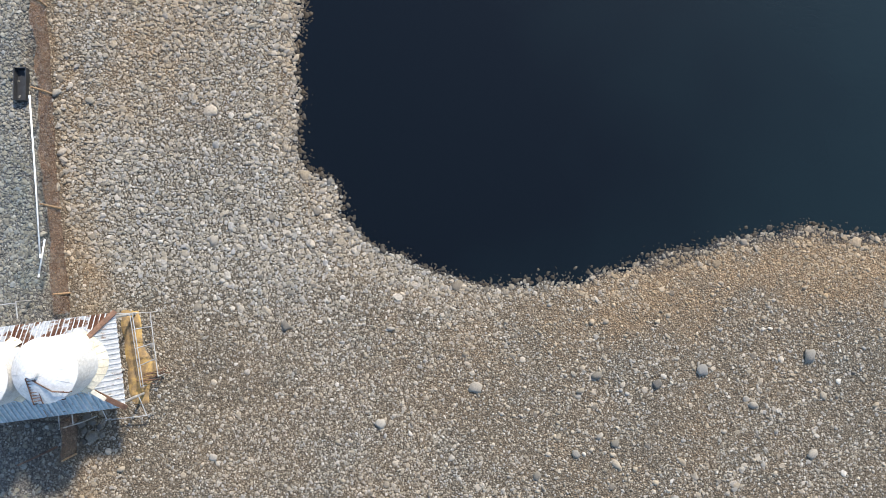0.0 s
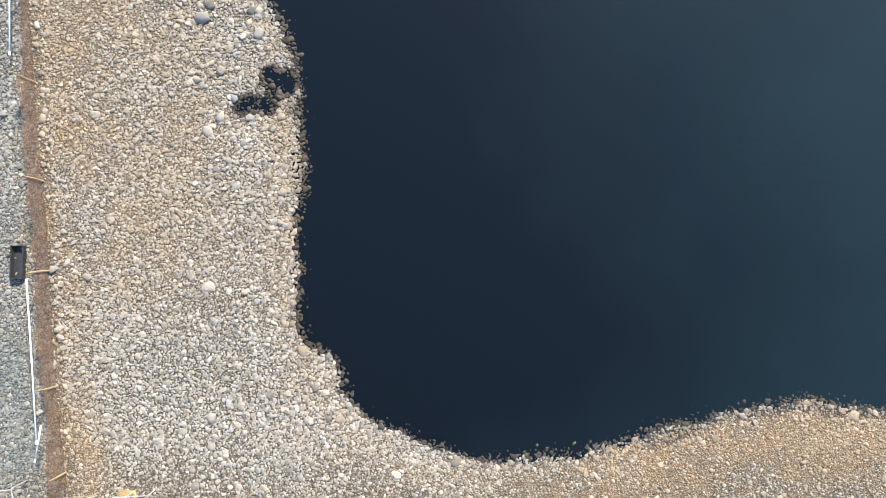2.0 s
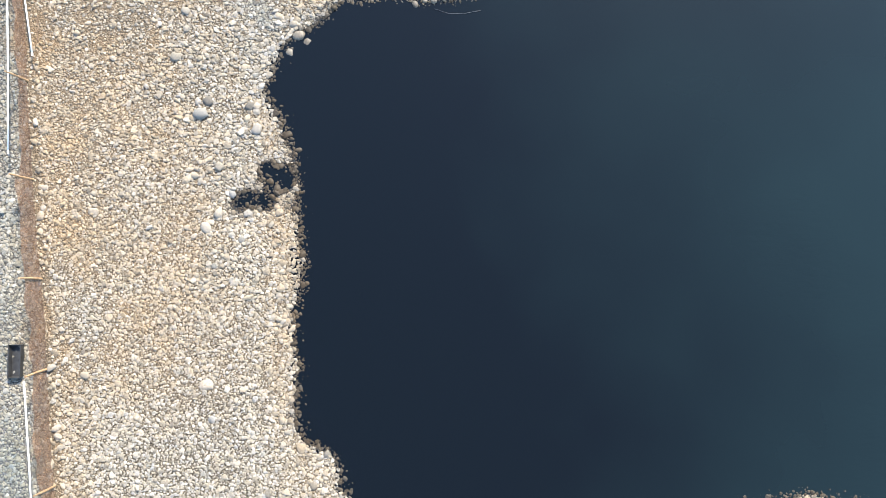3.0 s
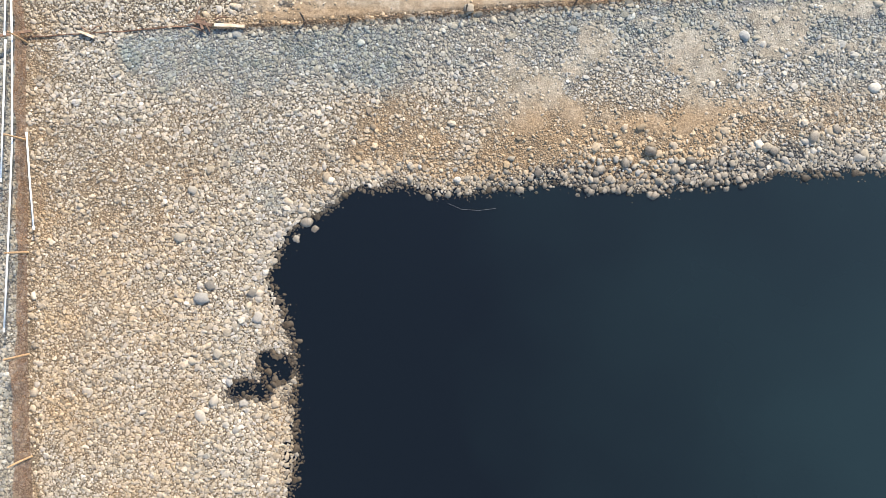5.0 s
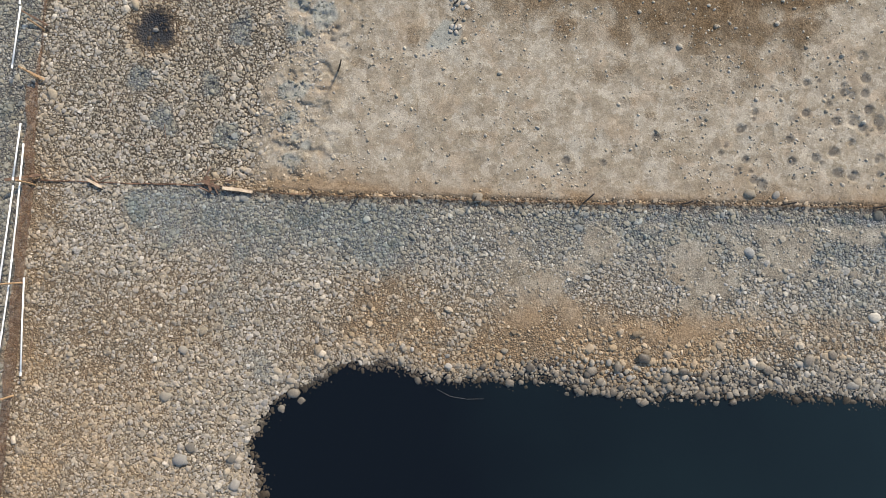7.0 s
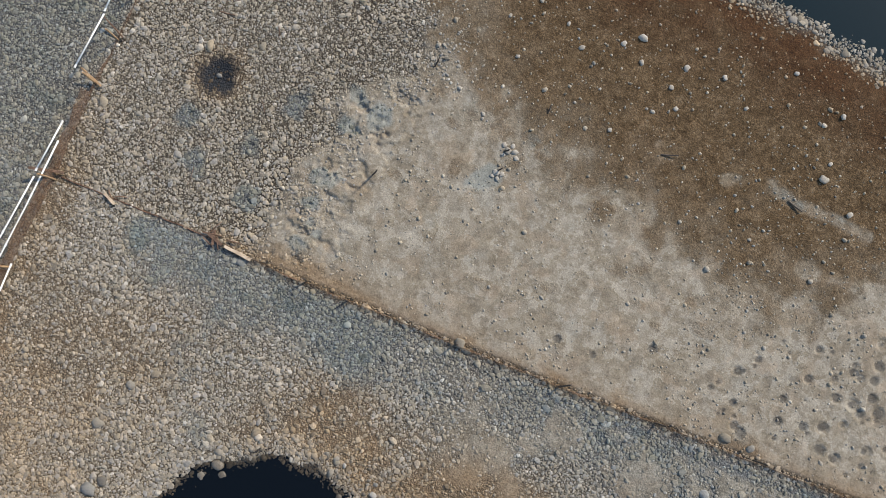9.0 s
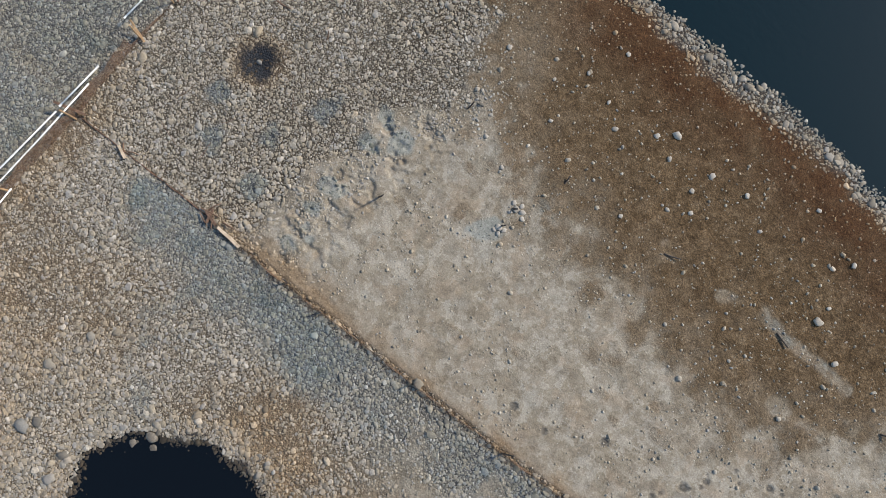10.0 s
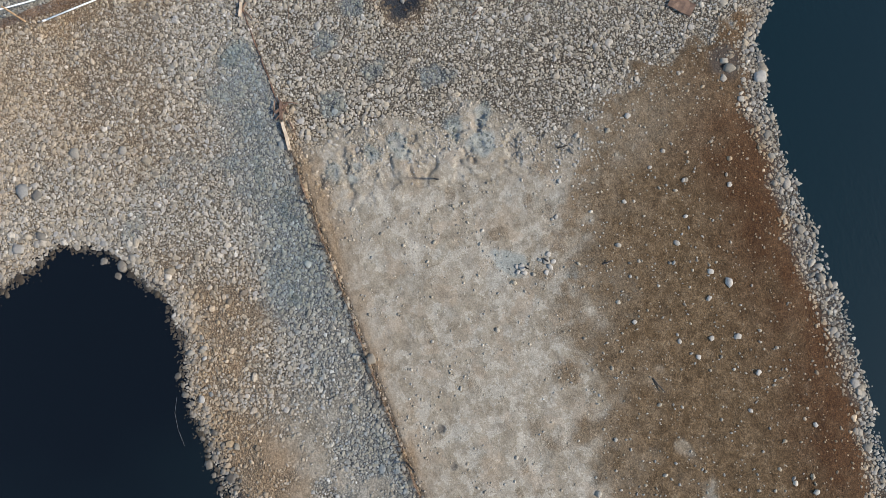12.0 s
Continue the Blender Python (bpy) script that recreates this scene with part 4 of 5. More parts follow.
random.seed(81)
fence_w = empty("net_fence", pose(0, 0, 0), "brown netting fence on wooden posts beside the gravel", "fence", "net fences")
part("net", net_bm(WEST[:6], 1.05, 5), M_NET, fence_w, "brown see-through netting")
part("net", net_bm(WEST[5:11], 0.72, 5), M_NET, fence_w, "low sagging brown netting")
for py, tall in ((-1.4, 0.9), (1.6, 1.15), (5.7, 1.2), (8.9, 1.2), (12.5, 1.2), (16.1, 1.15), (20.1, 1.15), (23.6, 1.0), (27.4, 1.0)):
    post_part(fence_w, float(np.interp(py, WEST[:, 1], WEST[:, 0])) + 0.02, py, tall, 0.04, M_WOOD, (random.uniform(-0.08, 0.02), random.uniform(-0.1, 0.1)))
fence_far = empty("net_fence", pose(0, 0, 0), "brown netting fence on posts running along grey gravel", "fence", "net fences")
part("net", net_bm(WEST[10:], 0.2, 6), M_NET, fence_far)
for py in (29.2, 31.0, 33.5, 36.0):
    post_part(fence_far, float(np.interp(py, WEST[:, 1], WEST[:, 0])), py, 0.9, 0.035, M_WOOD, (random.uniform(-0.15, 0.02), 0.05))
fence_s = empty("net_fence", pose(0, 0, 0), "short stub of brown netting behind the feed shed", "fence", "net fences")
part("net", net_bm([(-14.05, -5.6), (-14.1, -6.4), (-14.2, -7.05)], 1.1, 8), M_NET, fence_s)
post_part(fence_s, -14.2, -7.05, 0.8, 0.04, M_WOOD)
fence_n = empty("net_fence", pose(0, 0, 0), "low rotten brown net fence along the mud", "fence", "net fences")
part("net", net_bm(NORTH[:3], 0.1, 9), M_NET, fence_n)
rope = []
for k in range(31):
    px = -15.3 + k * 0.205
    py = float(np.interp(px, NORTH[:, 0], NORTH[:, 1])) + 0.05 * noise.noise(Vector((px * 1.4, 2, 0)))
    rope.append((px, py, gz(px, py) + 0.05))
part("rope", tube_bm(rope, 0.017, 6, 0.35), M_RUST, fence_n, "frayed red brown foot rope")
part("net", net_bm(NORTH[2:], 0.24, 10, lean=0.04), M_NET, fence_n)
for px, py, tall, lx, ly in ((-5.4, 24.45, 0.6, -0.05, 0.12), (-3.8, 24.5, 0.45, 0, 0.05), (0.35, 24.9, 0.6, 0.02, 0.05), (4.2, 25.2, 0.8, 0.2, 0.3),
                             (7.7, 25.62, 0.5, 0.25, 0.08), (11.2, 25.98, 0.5, 0.35, 0.1), (14.5, 26.28, 0.5, 0.32, 0.08), (-11.2, 24.15, 0.3, 0.02, 0.02)):
    post_part(fence_n, px, py, tall, 0.032, M_DARKWOOD, (lx, ly))
# rotten timbers where the fence meets the corner of the mud
for a, b, w, t, mat, lab in (((-8.6, 24.27, 0.16), (-7.54, 24.26, 0.12), 0.11, 0.07, M_PALE, "pale weathered timber beam lying by the fence"),
                             ((-9.35, 24.42, 0.16), (-8.7, 24.25, 0.14), 0.10, 0.06, M_RUSTWOOD, "red brown rotten plank lying by the fence"),
                             ((-9.2, 24.62, 0.1), (-9.0, 24.1, 0.16), 0.09, 0.06, M_RUSTWOOD, "short rotten plank across the fence"),
                             ((-13.4, 23.98, 0.13), (-12.9, 23.8, 0.08), 0.09, 0.07, M_PALE, "short pale timber offcut by the fence"),
                             ((-16.05, 23.62, 0.55), (-15.1, 23.98, 0.14), 0.09, 0.06, M_RUSTWOOD, "rusty brown timber leaning over the net fence"),
                             ((-16.15, 27.65, 0.55), (-15.45, 27.4, 0.12), 0.07, 0.05, M_WOOD, "brown timber bracket against the net fence"),
                             ((-16.45, 29.7, 0.4), (-15.6, 29.35, 0.1), 0.05, 0.05, M_RUSTWOOD, "thin brown timber leaning over the fence")):
    tagged(finish("timber", plank_bm(a, b, w, t, 0.01), mat), lab, "timber", "loose timbers")
random.seed(57)
for px, py, turn, ln in ((-9.55, 24.35, 15, 0.7), (-9.45, 24.2, -20, 0.55), (-9.3, 24.5, 70, 0.5), (-9.0, 24.45, -60, 0.45), (-8.6, 24.5, 10, 0.5), (-13.0, 24.05, 25, 0.4), (-13.35, 24.15, -40, 0.35)):
    d = Vector((math.cos(radians(turn)), math.sin(radians(turn)), 0)) * ln
    a = Vector((px, py, gz(px, py) + 0.1))
    tagged(finish("stick", tube_bm([a, a + d * 0.5 + Vector((0, 0.02, 0.05)), a + d + Vector((0, 0, -0.02))], [0.03, 0.027, 0.02], 7, 0.2), M_RUSTWOOD), "red brown rotten stick heaped by the fence", "stick", "rotten sticks")


# thin twigs half buried in the gravel north of the fence
random.seed(33)
for px, py, turn, ln in ((-10.9, 25.6, 100, 0.75), (-11.9, 25.4, 165, 1.1), (-13.1, 26.6, 80, 0.9), (-11.2, 27.1, 60, 0.5), (-9.6, 29.2, 130, 0.5), (-14.7, 17.6, 88, 0.9)):
    a = Vector((px, py, gz(px, py) + 0.055))
    d = Vector((math.cos(radians(turn)), math.sin(radians(turn)), 0)) * ln
    b = a + d
    b.z = gz(b.x, b.y) + 0.06
    mid_p = a.lerp(b, 0.5) + Vector((0.04, -0.03, 0.01))
    tagged(finish("twig", tube_bm([a, mid_p, b], [0.012, 0.011, 0.007], 6, 0.15), M_RUSTWOOD), "thin dark brown twig lying on gravel", "twig", "twigs on the gravel")


def pipe(points, lab, rad=0.027):
    """A white plastic pipe with sockets at its joints."""
    e = empty("water_pipe", pose(0, 0, 0), lab, "pipe", "white pipes")
    part("tube", tube_bm(points, rad, 10), M_PIPE, e, smooth_on=True)
    a, b = Vector(points[0]), Vector(points[-1])
    n = max(1, int((b - a).length / 2.0))
    for k in range(n + 1):
        f = k / n * (len(points) - 1)
        i = min(int(f), len(points) - 2)
        p, q = Vector(points[i]), Vector(points[i + 1])
        c, d = p.lerp(q, f - i), (q - p).normalized()
        part("socket", tube_bm([c - d * 0.06, c + d * 0.06], rad * 1.28, 10), M_PIPE, e)
    return e


pipe([(-14.86, 5.35, 0.9), (-14.76, 2.6, 0.88), (-14.66, -0.1, 0.9)], "long white plastic pipe along the net fence")
pipe([(-14.85, -0.75, 0.7), (-14.5, 0.4, 0.9)], "short white plastic pipe leaning on the net fence")
pipe([(-15.52, 24.9, 0.62), (-15.42, 22.3, 0.6), (-15.36, 19.9, 0.6), (-15.4, 16.0, 0.6), (-15.52, 13.4, 0.5)], "long bent white pipe hung on the net fence")
pipe([(-15.62, 23.4, 0.7), (-15.7, 21.2, 0.6), (-15.78, 18.6, 0.5)], "white pipe hung slanting beside the net fence")
pipe([(-15.03, 20.25, 0.36), (-14.87, 18.6, 0.36), (-14.7, 16.95, 0.34)], "straight white pipe along the foot of fence")
pipe([(-16.32, 29.7, 0.6), (-16.3, 27.6, 0.62)], "short white pipe on the far fence")
pipe([(-15.74, 25.6, 0.6), (-15.72, 23.7, 0.62)], "short white pipe fixed beside a post")
pipe([(-16.5, 31.6, 0.6), (-16.36, 29.9, 0.6)], "white pipe on the far net fence")


def tub(m, lx, ly, h):
    """An open black trough with a rolled rim."""
    bm = box_bm((lx, ly, h), (0, 0, h / 2))
    top = max(bm.faces, key=lambda f: f.calc_center_median().z)
    bmesh.ops.inset_region(bm, faces=[top], thickness=0.035)
    bmesh.ops.translate(bm, verts=top.verts, vec=(0, 0, -h * 0.8))
    e = empty("trough", m, "open black rubber trough beside the net fence", "trough")
    part("tray", bm, M_BLACK, e)
    rim = [(lx / 2, ly / 2, h), (-lx / 2, ly / 2, h), (-lx / 2, -ly / 2, h), (lx / 2, -ly / 2, h), (lx / 2, ly / 2, h)]
    part("rim", tube_bm(rim, 0.022, 6), M_BLACK, e)
    return e


tub(pose(-15.65, 6.05, gz(-15.65, 6.05), 0, 0, -3), 0.42, 1.15, 0.22)


# ---------------------------------------------------------------- stakes and litter on the mud
def stake(a, b, rad, mat, lab):
    a, b = Vector(a), Vector(b)
    a.z, b.z = gz(a.x, a.y) + 0.01, gz(a.x, a.y) + b.z
    tagged(finish("stake", tube_bm([a, a.lerp(b, 0.5) + Vector((0.012, -0.01, 0)), b], [rad, rad * 0.9, rad * 0.7], 7, 0.15), mat), lab, "stake", "stakes in the mud")


for a, b in (((-4.85, 33.5, 0), (-4.8, 33.8, 0.3)), ((-0.42, 33.76, 0), (-0.45, 34.05, 0.12)), ((-5.05, 28.95, 0), (-4.8, 29.06, 0.95)), ((3.85, 34.22, 0), (4.4, 34.44, 0.12)),
             ((8.55, 34.72, 0), (9.1, 34.55, 0.12)), ((-1.12, 31.1, 0), (-0.98, 31.2, 0.3)), ((-1.2, 31.85, 0), (-1.05, 31.92, 0.25)), ((13.3, 34.4, 0), (13.7, 34.6, 0.3))):
    stake(a, b, 0.032, M_DARKWOOD, "thin dark wooden stake standing in mud")
stake((-10.5, 32.0, 0), (-10.58, 32.25, 0.25), 0.03, M_RUSTWOOD, "orange brown stick standing in the gravel")
stake((-12.9, 31.85, 0), (-12.3, 31.95, 0.06), 0.03, M_RUSTWOOD, "red brown stick lying on gravel")


def rod(points, rad, mat, lab, name="rod", category="rod", group=""):
    return tagged(finish(name, tube_bm(points, rad, 7, 0.05), mat, smooth_on=True), lab, category, group)


rod([(-0.2, 18.05, -0.10), (0.3, 17.85, -0.105), (0.9, 17.82, -0.105), (1.5, 17.9, -0.105)], 0.007, M_HOSE, "thin grey hose floating on the pond", "hose", "hose")
bm = plank_bm((-8.3, 39.75, gz(-8.3, 39.75) + 0.07), (-8.95, 39.1, gz(-8.95, 39.1) + 0.07), 0.5, 0.03, 0.03)
tagged(finish("board", bm, M_RUSTWOOD), "flat weathered brown board lying on gravel", "board")


# ---------------------------------------------------------------- feed shed and silos
BASE = pose(-13.72, -3.79, 0, 0, 0, 4.6)
shed = empty("feed_shed", BASE, "low feed shed with rusty ribbed metal roof", "shed")
EX, EY, EZ, TZ = 2.05, 1.55, 1.6, 2.12
WX = -4.2


def ribbed(length, run, rise, rib=0.165):
    """Ribbed sheet: along x the ribs, down y the slope from the top edge at 0."""
    bm = bmesh.new()
    n = max(1, round(length / rib))
    prof = []
    for k in range(n):
        u = k * rib
        prof += [(u, 0), (u + rib * 0.60, 0), (u + rib * 0.68, 0.045), (u + rib * 0.90, 0.045)]
    prof.append((n * rib, 0))
    rows = []
    for f in (0, 0.5, 1.0):
        rows.append([bm.verts.new((u, -run * f, rise * (1 - f) + h)) for u, h in prof])
    for ra, rb in zip(rows[:-1], rows[1:]):
        for k in range(len(prof) - 1):
            bm.faces.new((ra[k], rb[k], rb[k + 1], ra[k + 1]))
    bm.faces.ensure_lookup_table()
    for k, fc in enumerate(bm.faces):
        fc.material_index = 1 if k % 4 == 2 else 0
    bmesh.ops.solidify(bm, geom=bm.faces[:], thickness=0.006)
    return bm


def clip(bm, co, no):
    bmesh.ops.bisect_plane(bm, geom=bm.verts[:] + bm.edges[:] + bm.faces[:], plane_co=co, plane_no=no, clear_outer=True)


IN = 0.72
rise = TZ - EZ
sheet_w = 0.165 * 5
k = 0
u = EX
while u > WX + 0.1:
    # north and south slopes, sheet by sheet
    for side in (1, -1):
        bm = ribbed(sheet_w, IN, rise)
        tilt = Matrix.Translation((u - sheet_w if side < 0 else u, side * (EY - IN), EZ + 0.008 * (k % 2)))
        m = tilt @ Matrix.Rotation(math.pi if side > 0 else 0, 4, "Z")
        bmesh.ops.transform(bm, matrix=m, verts=bm.verts)
        clip(bm, (EX, side * EY, 0), Vector((1, -side, 0)))
        # south sheets take the copy tinted blue for skylight
        part("roof_sheet", bm, M_SHEET if side > 0 else M_SKYLIT, shed).data.materials.append(M_RIB)
    u -= sheet_w
    k += 1
v = -EY
while v < EY - 0.05:
    bm = ribbed(sheet_w, IN, rise)
    bmesh.ops.transform(bm, matrix=Matrix.Translation((EX - IN, v, EZ + 0.004)) @ Matrix.Rotation(math.pi / 2, 4, "Z"), verts=bm.verts)
    clip(bm, (EX, EY, 0), Vector((-1, 1, 0)))
    clip(bm, (EX, -EY, 0), Vector((-1, -1, 0)))
    part("roof_sheet", bm, M_ZINC, shed).data.materials.append(M_RIB)
    v += sheet_w
# rusty caps over the hips
for side in (1, -1):
    a, b = Vector((EX + 0.03, side * (EY + 0.03), EZ + 0.05)), Vector((EX - IN * 0.95, side * (EY - IN * 0.95), TZ + 0.03))
    part("hip_cap", plank_bm(a, b, 0.17, 0.03), M_RUST, shed, "rust-brown steel hip cap")
part("hip_patch", plank_bm((EX - 0.38, -EY + 0.38, EZ + 0.47), (EX - IN, -EY + IN, TZ + 0.06), 0.13, 0.025), M_CREAM, shed, "bare pale strip of hip")
# collars of cream panels between roof and silos
SILOS = ((0.66, 0.10), (-1.45, 0.10))


def roof_z(lx, ly):
    return EZ + rise * min(1.0, max(0.0, min(EX - lx, EY - abs(ly)) / IN))


for cx, cy in SILOS:
    for j in range(28):
        a0 = 2 * math.pi * j / 28
        a1 = a0 + 2 * math.pi / 28 * 0.95
        if not (-1.15 < (a0 + math.pi) % (2 * math.pi) - math.pi < 1.25):
            continue
        if abs(cx + 1.1 * math.cos(a0) - (SILOS[0][0] + SILOS[1][0]) / 2) < 0.25:
            continue
        bm = bmesh.new()
        co = []
        for rr, t in ((0.96, a0), (1.13, a0), (1.13, a1), (0.96, a1)):
            lx, ly = cx + rr * math.cos(t), cy + rr * math.sin(t)
            co.append((lx, ly, roof_z(lx, ly) + (0.26 if rr < 1 else 0.05)))
        top = [bm.verts.new(c) for c in co]
        low = [bm.verts.new((c[0], c[1], c[2] - 0.012)) for c in co]
        bm.faces.new(top)
        bm.faces.new(low[::-1])
        for q in range(4):
            bm.faces.new((top[q], low[q], low[(q + 1) % 4], top[(q + 1) % 4]))
        part("flashing_panel", bm, M_CREAM, shed)
part("roof_deck", box_bm((EX - IN - WX + 0.1, 2 * (EY - IN) + 0.1, 0.03), ((EX - IN + WX) / 2, 0, TZ - 0.03)), M_CREAM, shed, "cream sheet deck round the silos")
for px in (EX - 0.15, 0.1, -1.8, WX + 0.2):
    for py in (EY - 0.15, -EY + 0.15):
        part("post", tube_bm([(px, py, -0.1), (px, py, EZ + 0.1)], 0.045, 8), M_TUBE, shed)
for py in (EY - 0.15, -EY + 0.15):
    part("eave_beam", box_bm((EX - WX - 0.2, 0.07, 0.09), ((EX + WX) / 2, py, EZ - 0.03), 0.008), M_RUSTWOOD, shed)
part("eave_beam", box_bm((0.07, 2 * EY - 0.4, 0.09), (EX - 0.15, 0, EZ - 0.03), 0.008), M_RUSTWOOD, shed)
part("wall", box_bm((0.05, 2 * EY - 0.8, EZ), (-0.4, 0, EZ / 2)), M_WALL, shed, "dirty grey wall panel")


def silo(cx, cy, lab):
    """A round white silo: shell with hoops, conical roof with seams, cap and ladder."""
    e = empty("feed_silo", BASE @ pose(cx, cy, 0), lab, "silo", "feed silos")
    R, H, A = 0.97, 3.3, 3.85
    bm = bmesh.new()
    n = 48
    prof = [(R, 1.7), (R, 2.0), (R, 2.3), (R, H - 0.06), (R + 0.03, H - 0.05), (R + 0.03, H), (R - 0.03, H + 0.02)]
    rings = [[bm.verts.new((rr * math.cos(2 * math.pi * s / n), rr * math.sin(2 * math.pi * s / n), z)) for s in range(n)] for rr, z in prof]
    for ra, rb in zip(rings[:-1], rings[1:]):
        for s in range(n):
            bm.faces.new((ra[s], ra[(s + 1) % n], rb[(s + 1) % n], rb[s]))
    part("shell", bm, M_SILO, e, smooth_on=False)
    bm = bmesh.new()
    prof = [(R + 0.02, H + 0.012), (0.7, H + 0.22), (0.4, H + 0.42), (0.16, A - 0.04)]
    rings = [[bm.verts.new((rr * math.cos(2 * math.pi * s / n), rr * math.sin(2 * math.pi * s / n), z)) for s in range(n)] for rr, z in prof]
    for ra, rb in zip(rings[:-1], rings[1:]):
        for s in range(n):
            bm.faces.new((ra[s], ra[(s + 1) % n], rb[(s + 1) % n], rb[s]))
    bm.faces.new(rings[-1])
    cone = part("cone_roof", bm, M_SILO, e, "white conical silo roof", True)
    for s in range(12):
        t = 2 * math.pi * s / 12
        c, w = math.cos(t), math.sin(t)
        part("seam", tube_bm([(R * c, R * w, H + 0.025), (0.7 * c, 0.7 * w, H + 0.235), (0.18 * c, 0.18 * w, A - 0.035)], 0.006, 5), M_SILO, cone)
    bm = bmesh.new()
    bmesh.ops.create_cone(bm, cap_ends=True, segments=24, radius1=0.19, radius2=0.15, depth=0.16, matrix=Matrix.Translation((0, 0, A + 0.02)))
    bmesh.ops.bevel(bm, geom=[ed for ed in bm.edges if ed.calc_face_angle(0) > 1], offset=0.02, segments=2, affect="EDGES")
    part("cap", bm, M_SILO, e, "round white filler cap")
    bm = bmesh.new()
    bmesh.ops.create_cone(bm, cap_ends=True, segments=32, radius1=0.2, radius2=R - 0.01, depth=0.95, matrix=Matrix.Translation((0, 0, 1.25)))
    part("hopper", bm, M_SILO, e)
    for t in (0.8, 2.4, 3.9, 5.5):
        c, w = 0.85 * math.cos(t), 0.85 * math.sin(t)
        part("leg", tube_bm([(c, w, -0.1), (c, w, 1.8)], 0.045, 8), M_TUBE, e)
    return e


silo(*SILOS[0], "white round feed silo rising through the shed roof")
silo(*SILOS[1], "cream white feed silo beside a twin silo")
lad = empty("roof_ladder", BASE @ pose(*SILOS[0], -0.18), "dark metal ladder lying down the silo roof", "ladder")
for off in (-0.13, 0.13):
    part("rail", tube_bm([(-0.1 + off, -0.12, 4.02), (-0.25 + off, -0.95, 3.55), (-0.28 + off, -1.06, 2.4)], 0.018, 6), M_RUST, lad)
for q in range(9):
    f = q / 9
    p = Vector((-0.1, -0.12, 4.02)).lerp(Vector((-0.25, -0.95, 3.55)), f)
    part("rung", tube_bm([p + Vector((-0.13, 0, 0)), p + Vector((0.13, 0, 0))], 0.013, 6), M_RUST, lad)
rail = empty("guard_rail", BASE @ pose(*SILOS[0], -0.18), "thin rusty guard rail across the silo roof", "rail")
part("bar", tube_bm([(-0.05, -0.2, 4.0), (0.35, -0.62, 3.78), (0.72, -0.72, 3.62)], 0.02, 6), M_RUST, rail)
for p in ((0.15, -0.41, 3.7), (0.55, -0.68, 3.5), (0.72, -0.72, 3.45)):
    part("upright", tube_bm([p, (p[0], p[1], p[2] + 0.2)], 0.014, 6), M_RUST, rail)

# spilled grain under the eave
gb = bmesh.new()
bmesh.ops.create_grid(gb, x_segments=18, y_segments=44, size=1.0)
for vv in gb.verts:
    px, py = -12.0 + vv.co.x * (0.33 + 0.1 * noise.noise(Vector((3, vv.co.y * 2.2, 1)))) - vv.co.y * 0.14, -3.75 + vv.co.y * 1.65
    px += max(0.0, vv.co.x) * 0.45 * math.exp(-((vv.co.y + 0.25) / 0.28) ** 2)
    edge = max(abs(vv.co.x), abs(vv.co.y) ** 2)
    h = 0.08 * (1 - edge ** 3) + 0.04 * noise.noise(Vector((px * 3, py * 3, 0))) - 0.02
    vv.co = (px, py, gz(px, py) + h + 0.03)
tagged(finish("grain_spill", gb, M_FEED, smooth_on=True), "yellow grain spilled on the ground under the eave", "grain", kind="stuff")


# steel feeding frame beside the shed
def frame_rack(lab, lines, rad, mat, m=Matrix()):
    e = empty("tube_rack", m, lab, "rack", "steel racks")
    for a, b in lines:
        part("bar", tube_bm([a, b], rad, 6), mat, e)
    return e


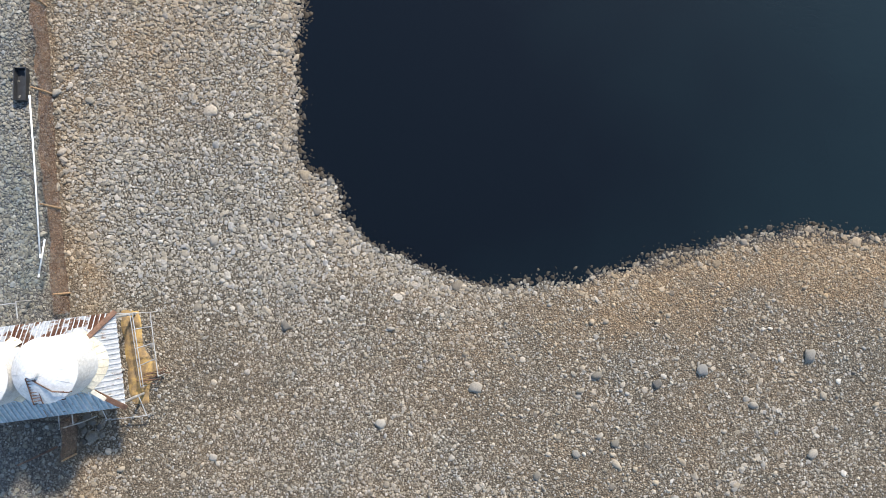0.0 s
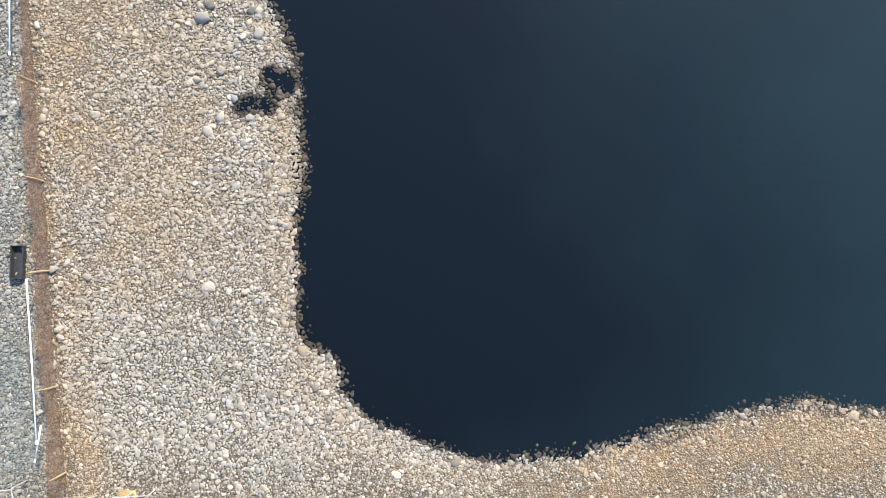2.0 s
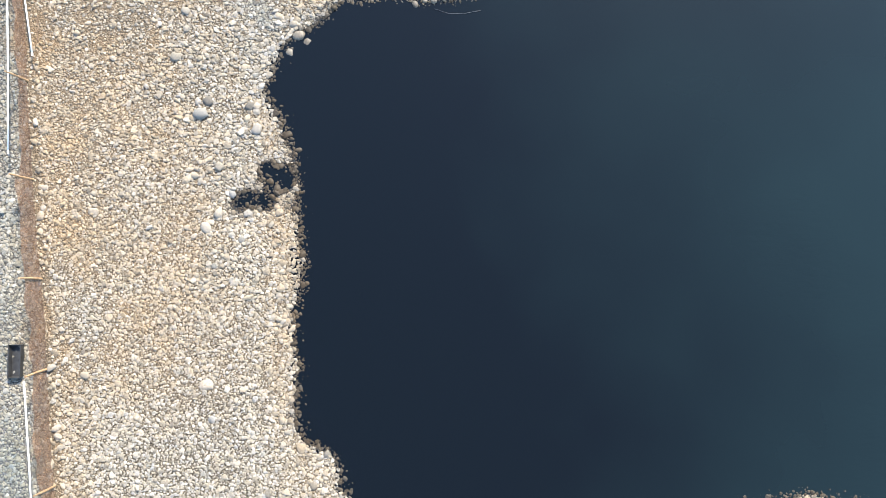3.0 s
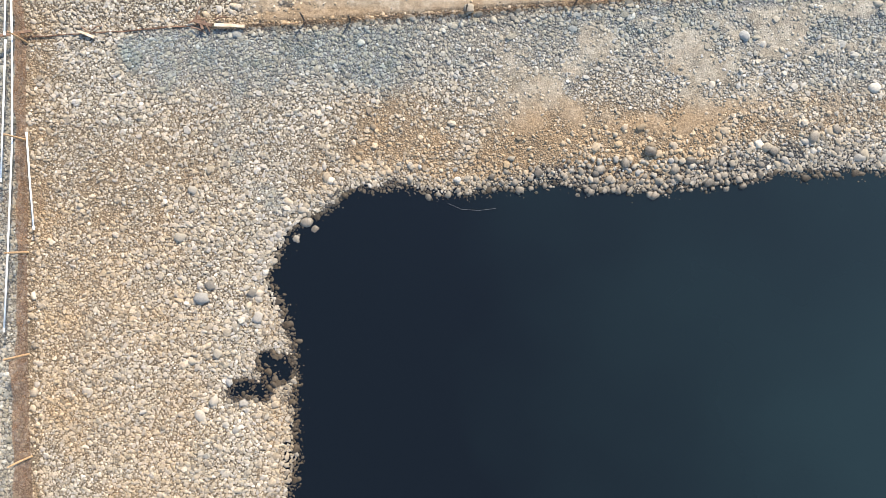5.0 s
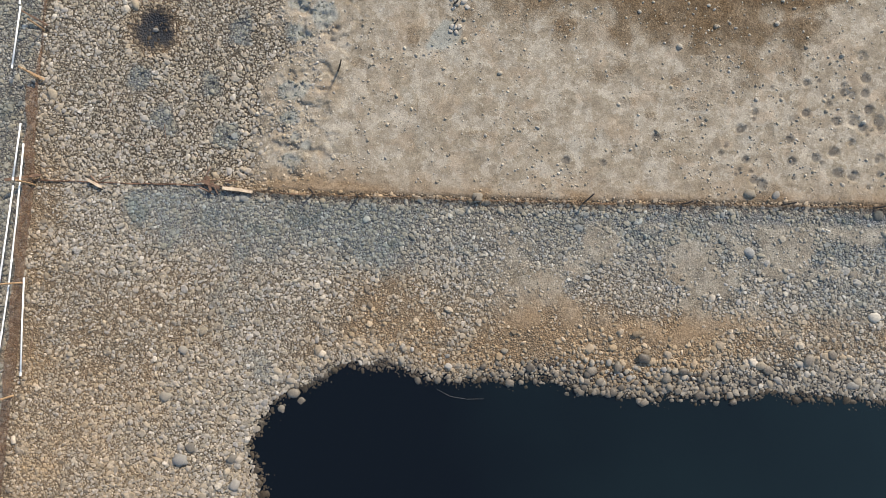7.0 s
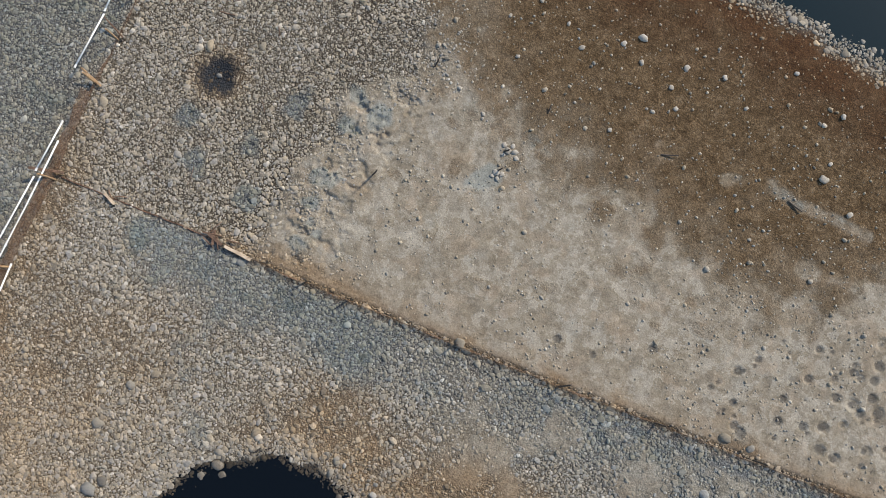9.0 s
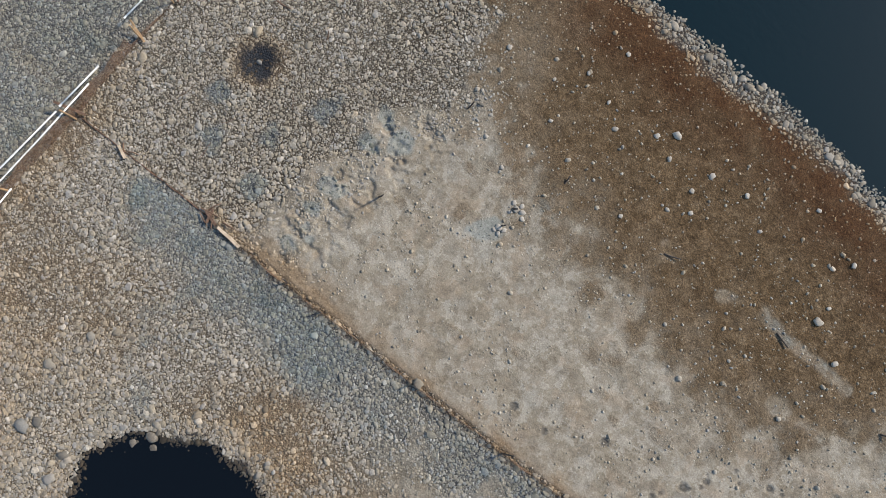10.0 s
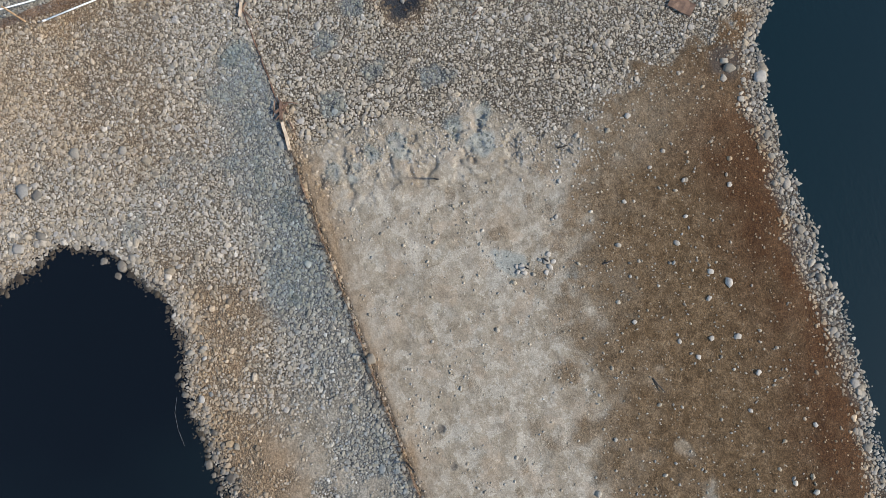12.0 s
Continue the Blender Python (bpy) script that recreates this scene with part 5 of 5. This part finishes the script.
z0, z1 = 0.5, 0.5
N, S = Vector((-11.9, -2.2, z0)), Vector((-11.6, -4.75, z0))
N2, S2 = Vector((-11.2, -2.2, z1)), Vector((-11.0, -4.4, z1))
off = Vector((0.1, 0, 0.03))
lines = [(N, S), (N + off, S + off), (N2, S2), (N + Vector((-0.5, 0, 0)), N2)]
for f in (0.22, 0.48, 0.72):
    lines.append((N.lerp(S, f), N2.lerp(S2, f)))
for p in (N, S, N2, S2):
    lines.append((p, Vector((p.x, p.y, -0.15))))
frame_rack("dull steel tube frame standing over spilled grain", lines, 0.018, M_TUBE)
lines = []
random.seed(9)
for j in range(9):
    a = Vector((-11.7 + random.uniform(-0.1, 0.3), -4.55 + random.uniform(-0.15, 0.25), 0.3 + random.uniform(-0.1, 0.15)))
    t = random.uniform(-0.3, 0.5)
    lines.append((a, a + Vector((0.75 * math.cos(t), 0.75 * math.sin(t), random.uniform(-0.18, 0.1)))))
frame_rack("tangle of rusty steel bars beside the frame", lines, 0.013, M_RUST)
frame_rack("thin grey tube frame behind the feed shed", [((-14.2, -5.5, 0.9), (-14.2, -5.95, 0.85)), ((-14.2, -5.95, 0.85), (-13.4, -5.75, 0.85)),
           ((-13.75, -5.4, 0.9), (-13.75, -5.8, 0.85)), ((-14.2, -5.95, 0.9), (-14.2, -5.95, -0.1)), ((-13.4, -5.75, 0.9), (-13.4, -5.75, -0.1))], 0.02, M_TUBE)
frame_rack("bent grey tube gate beside the shed corner", [((-11.65, -5.0, 0.6), (-11.5, -5.75, 0.35)), ((-11.5, -5.75, 0.35), (-12.9, -5.85, 0.3)),
           ((-12.9, -5.85, 0.3), (-12.95, -5.3, 0.6)), ((-11.5, -5.75, 0.4), (-11.5, -5.75, -0.1)), ((-12.9, -5.85, 0.4), (-12.9, -5.85, -0.1))], 0.018, M_TUBE)
rod([(-16.15, -7.3, 0.12), (-15.4, -7.0, 0.2), (-14.65, -6.68, 0.3)], 0.035, M_RUST, "rusty brown steel pole lying beside the shed", "steel_pole", "pole")
rod([(-15.9, -5.75, gz(-15.9, -5.75) + 0.025), (-15.2, -5.85, 0.15), (-14.3, -5.85, 0.3)], 0.03, M_DARKWOOD, "dark wooden pole lying behind the shed", "wooden_pole", "pole")
frame_rack("thin grey tube frame by the fence end", [((-15.6, -1.6, 0.8), (-15.55, -2.2, 0.8)), ((-15.6, -1.6, 0.8), (-15.6, -1.6, -0.1)), ((-15.6, -1.65, 0.8), (-16.4, -1.7, 0.8))], 0.02, M_TUBE)
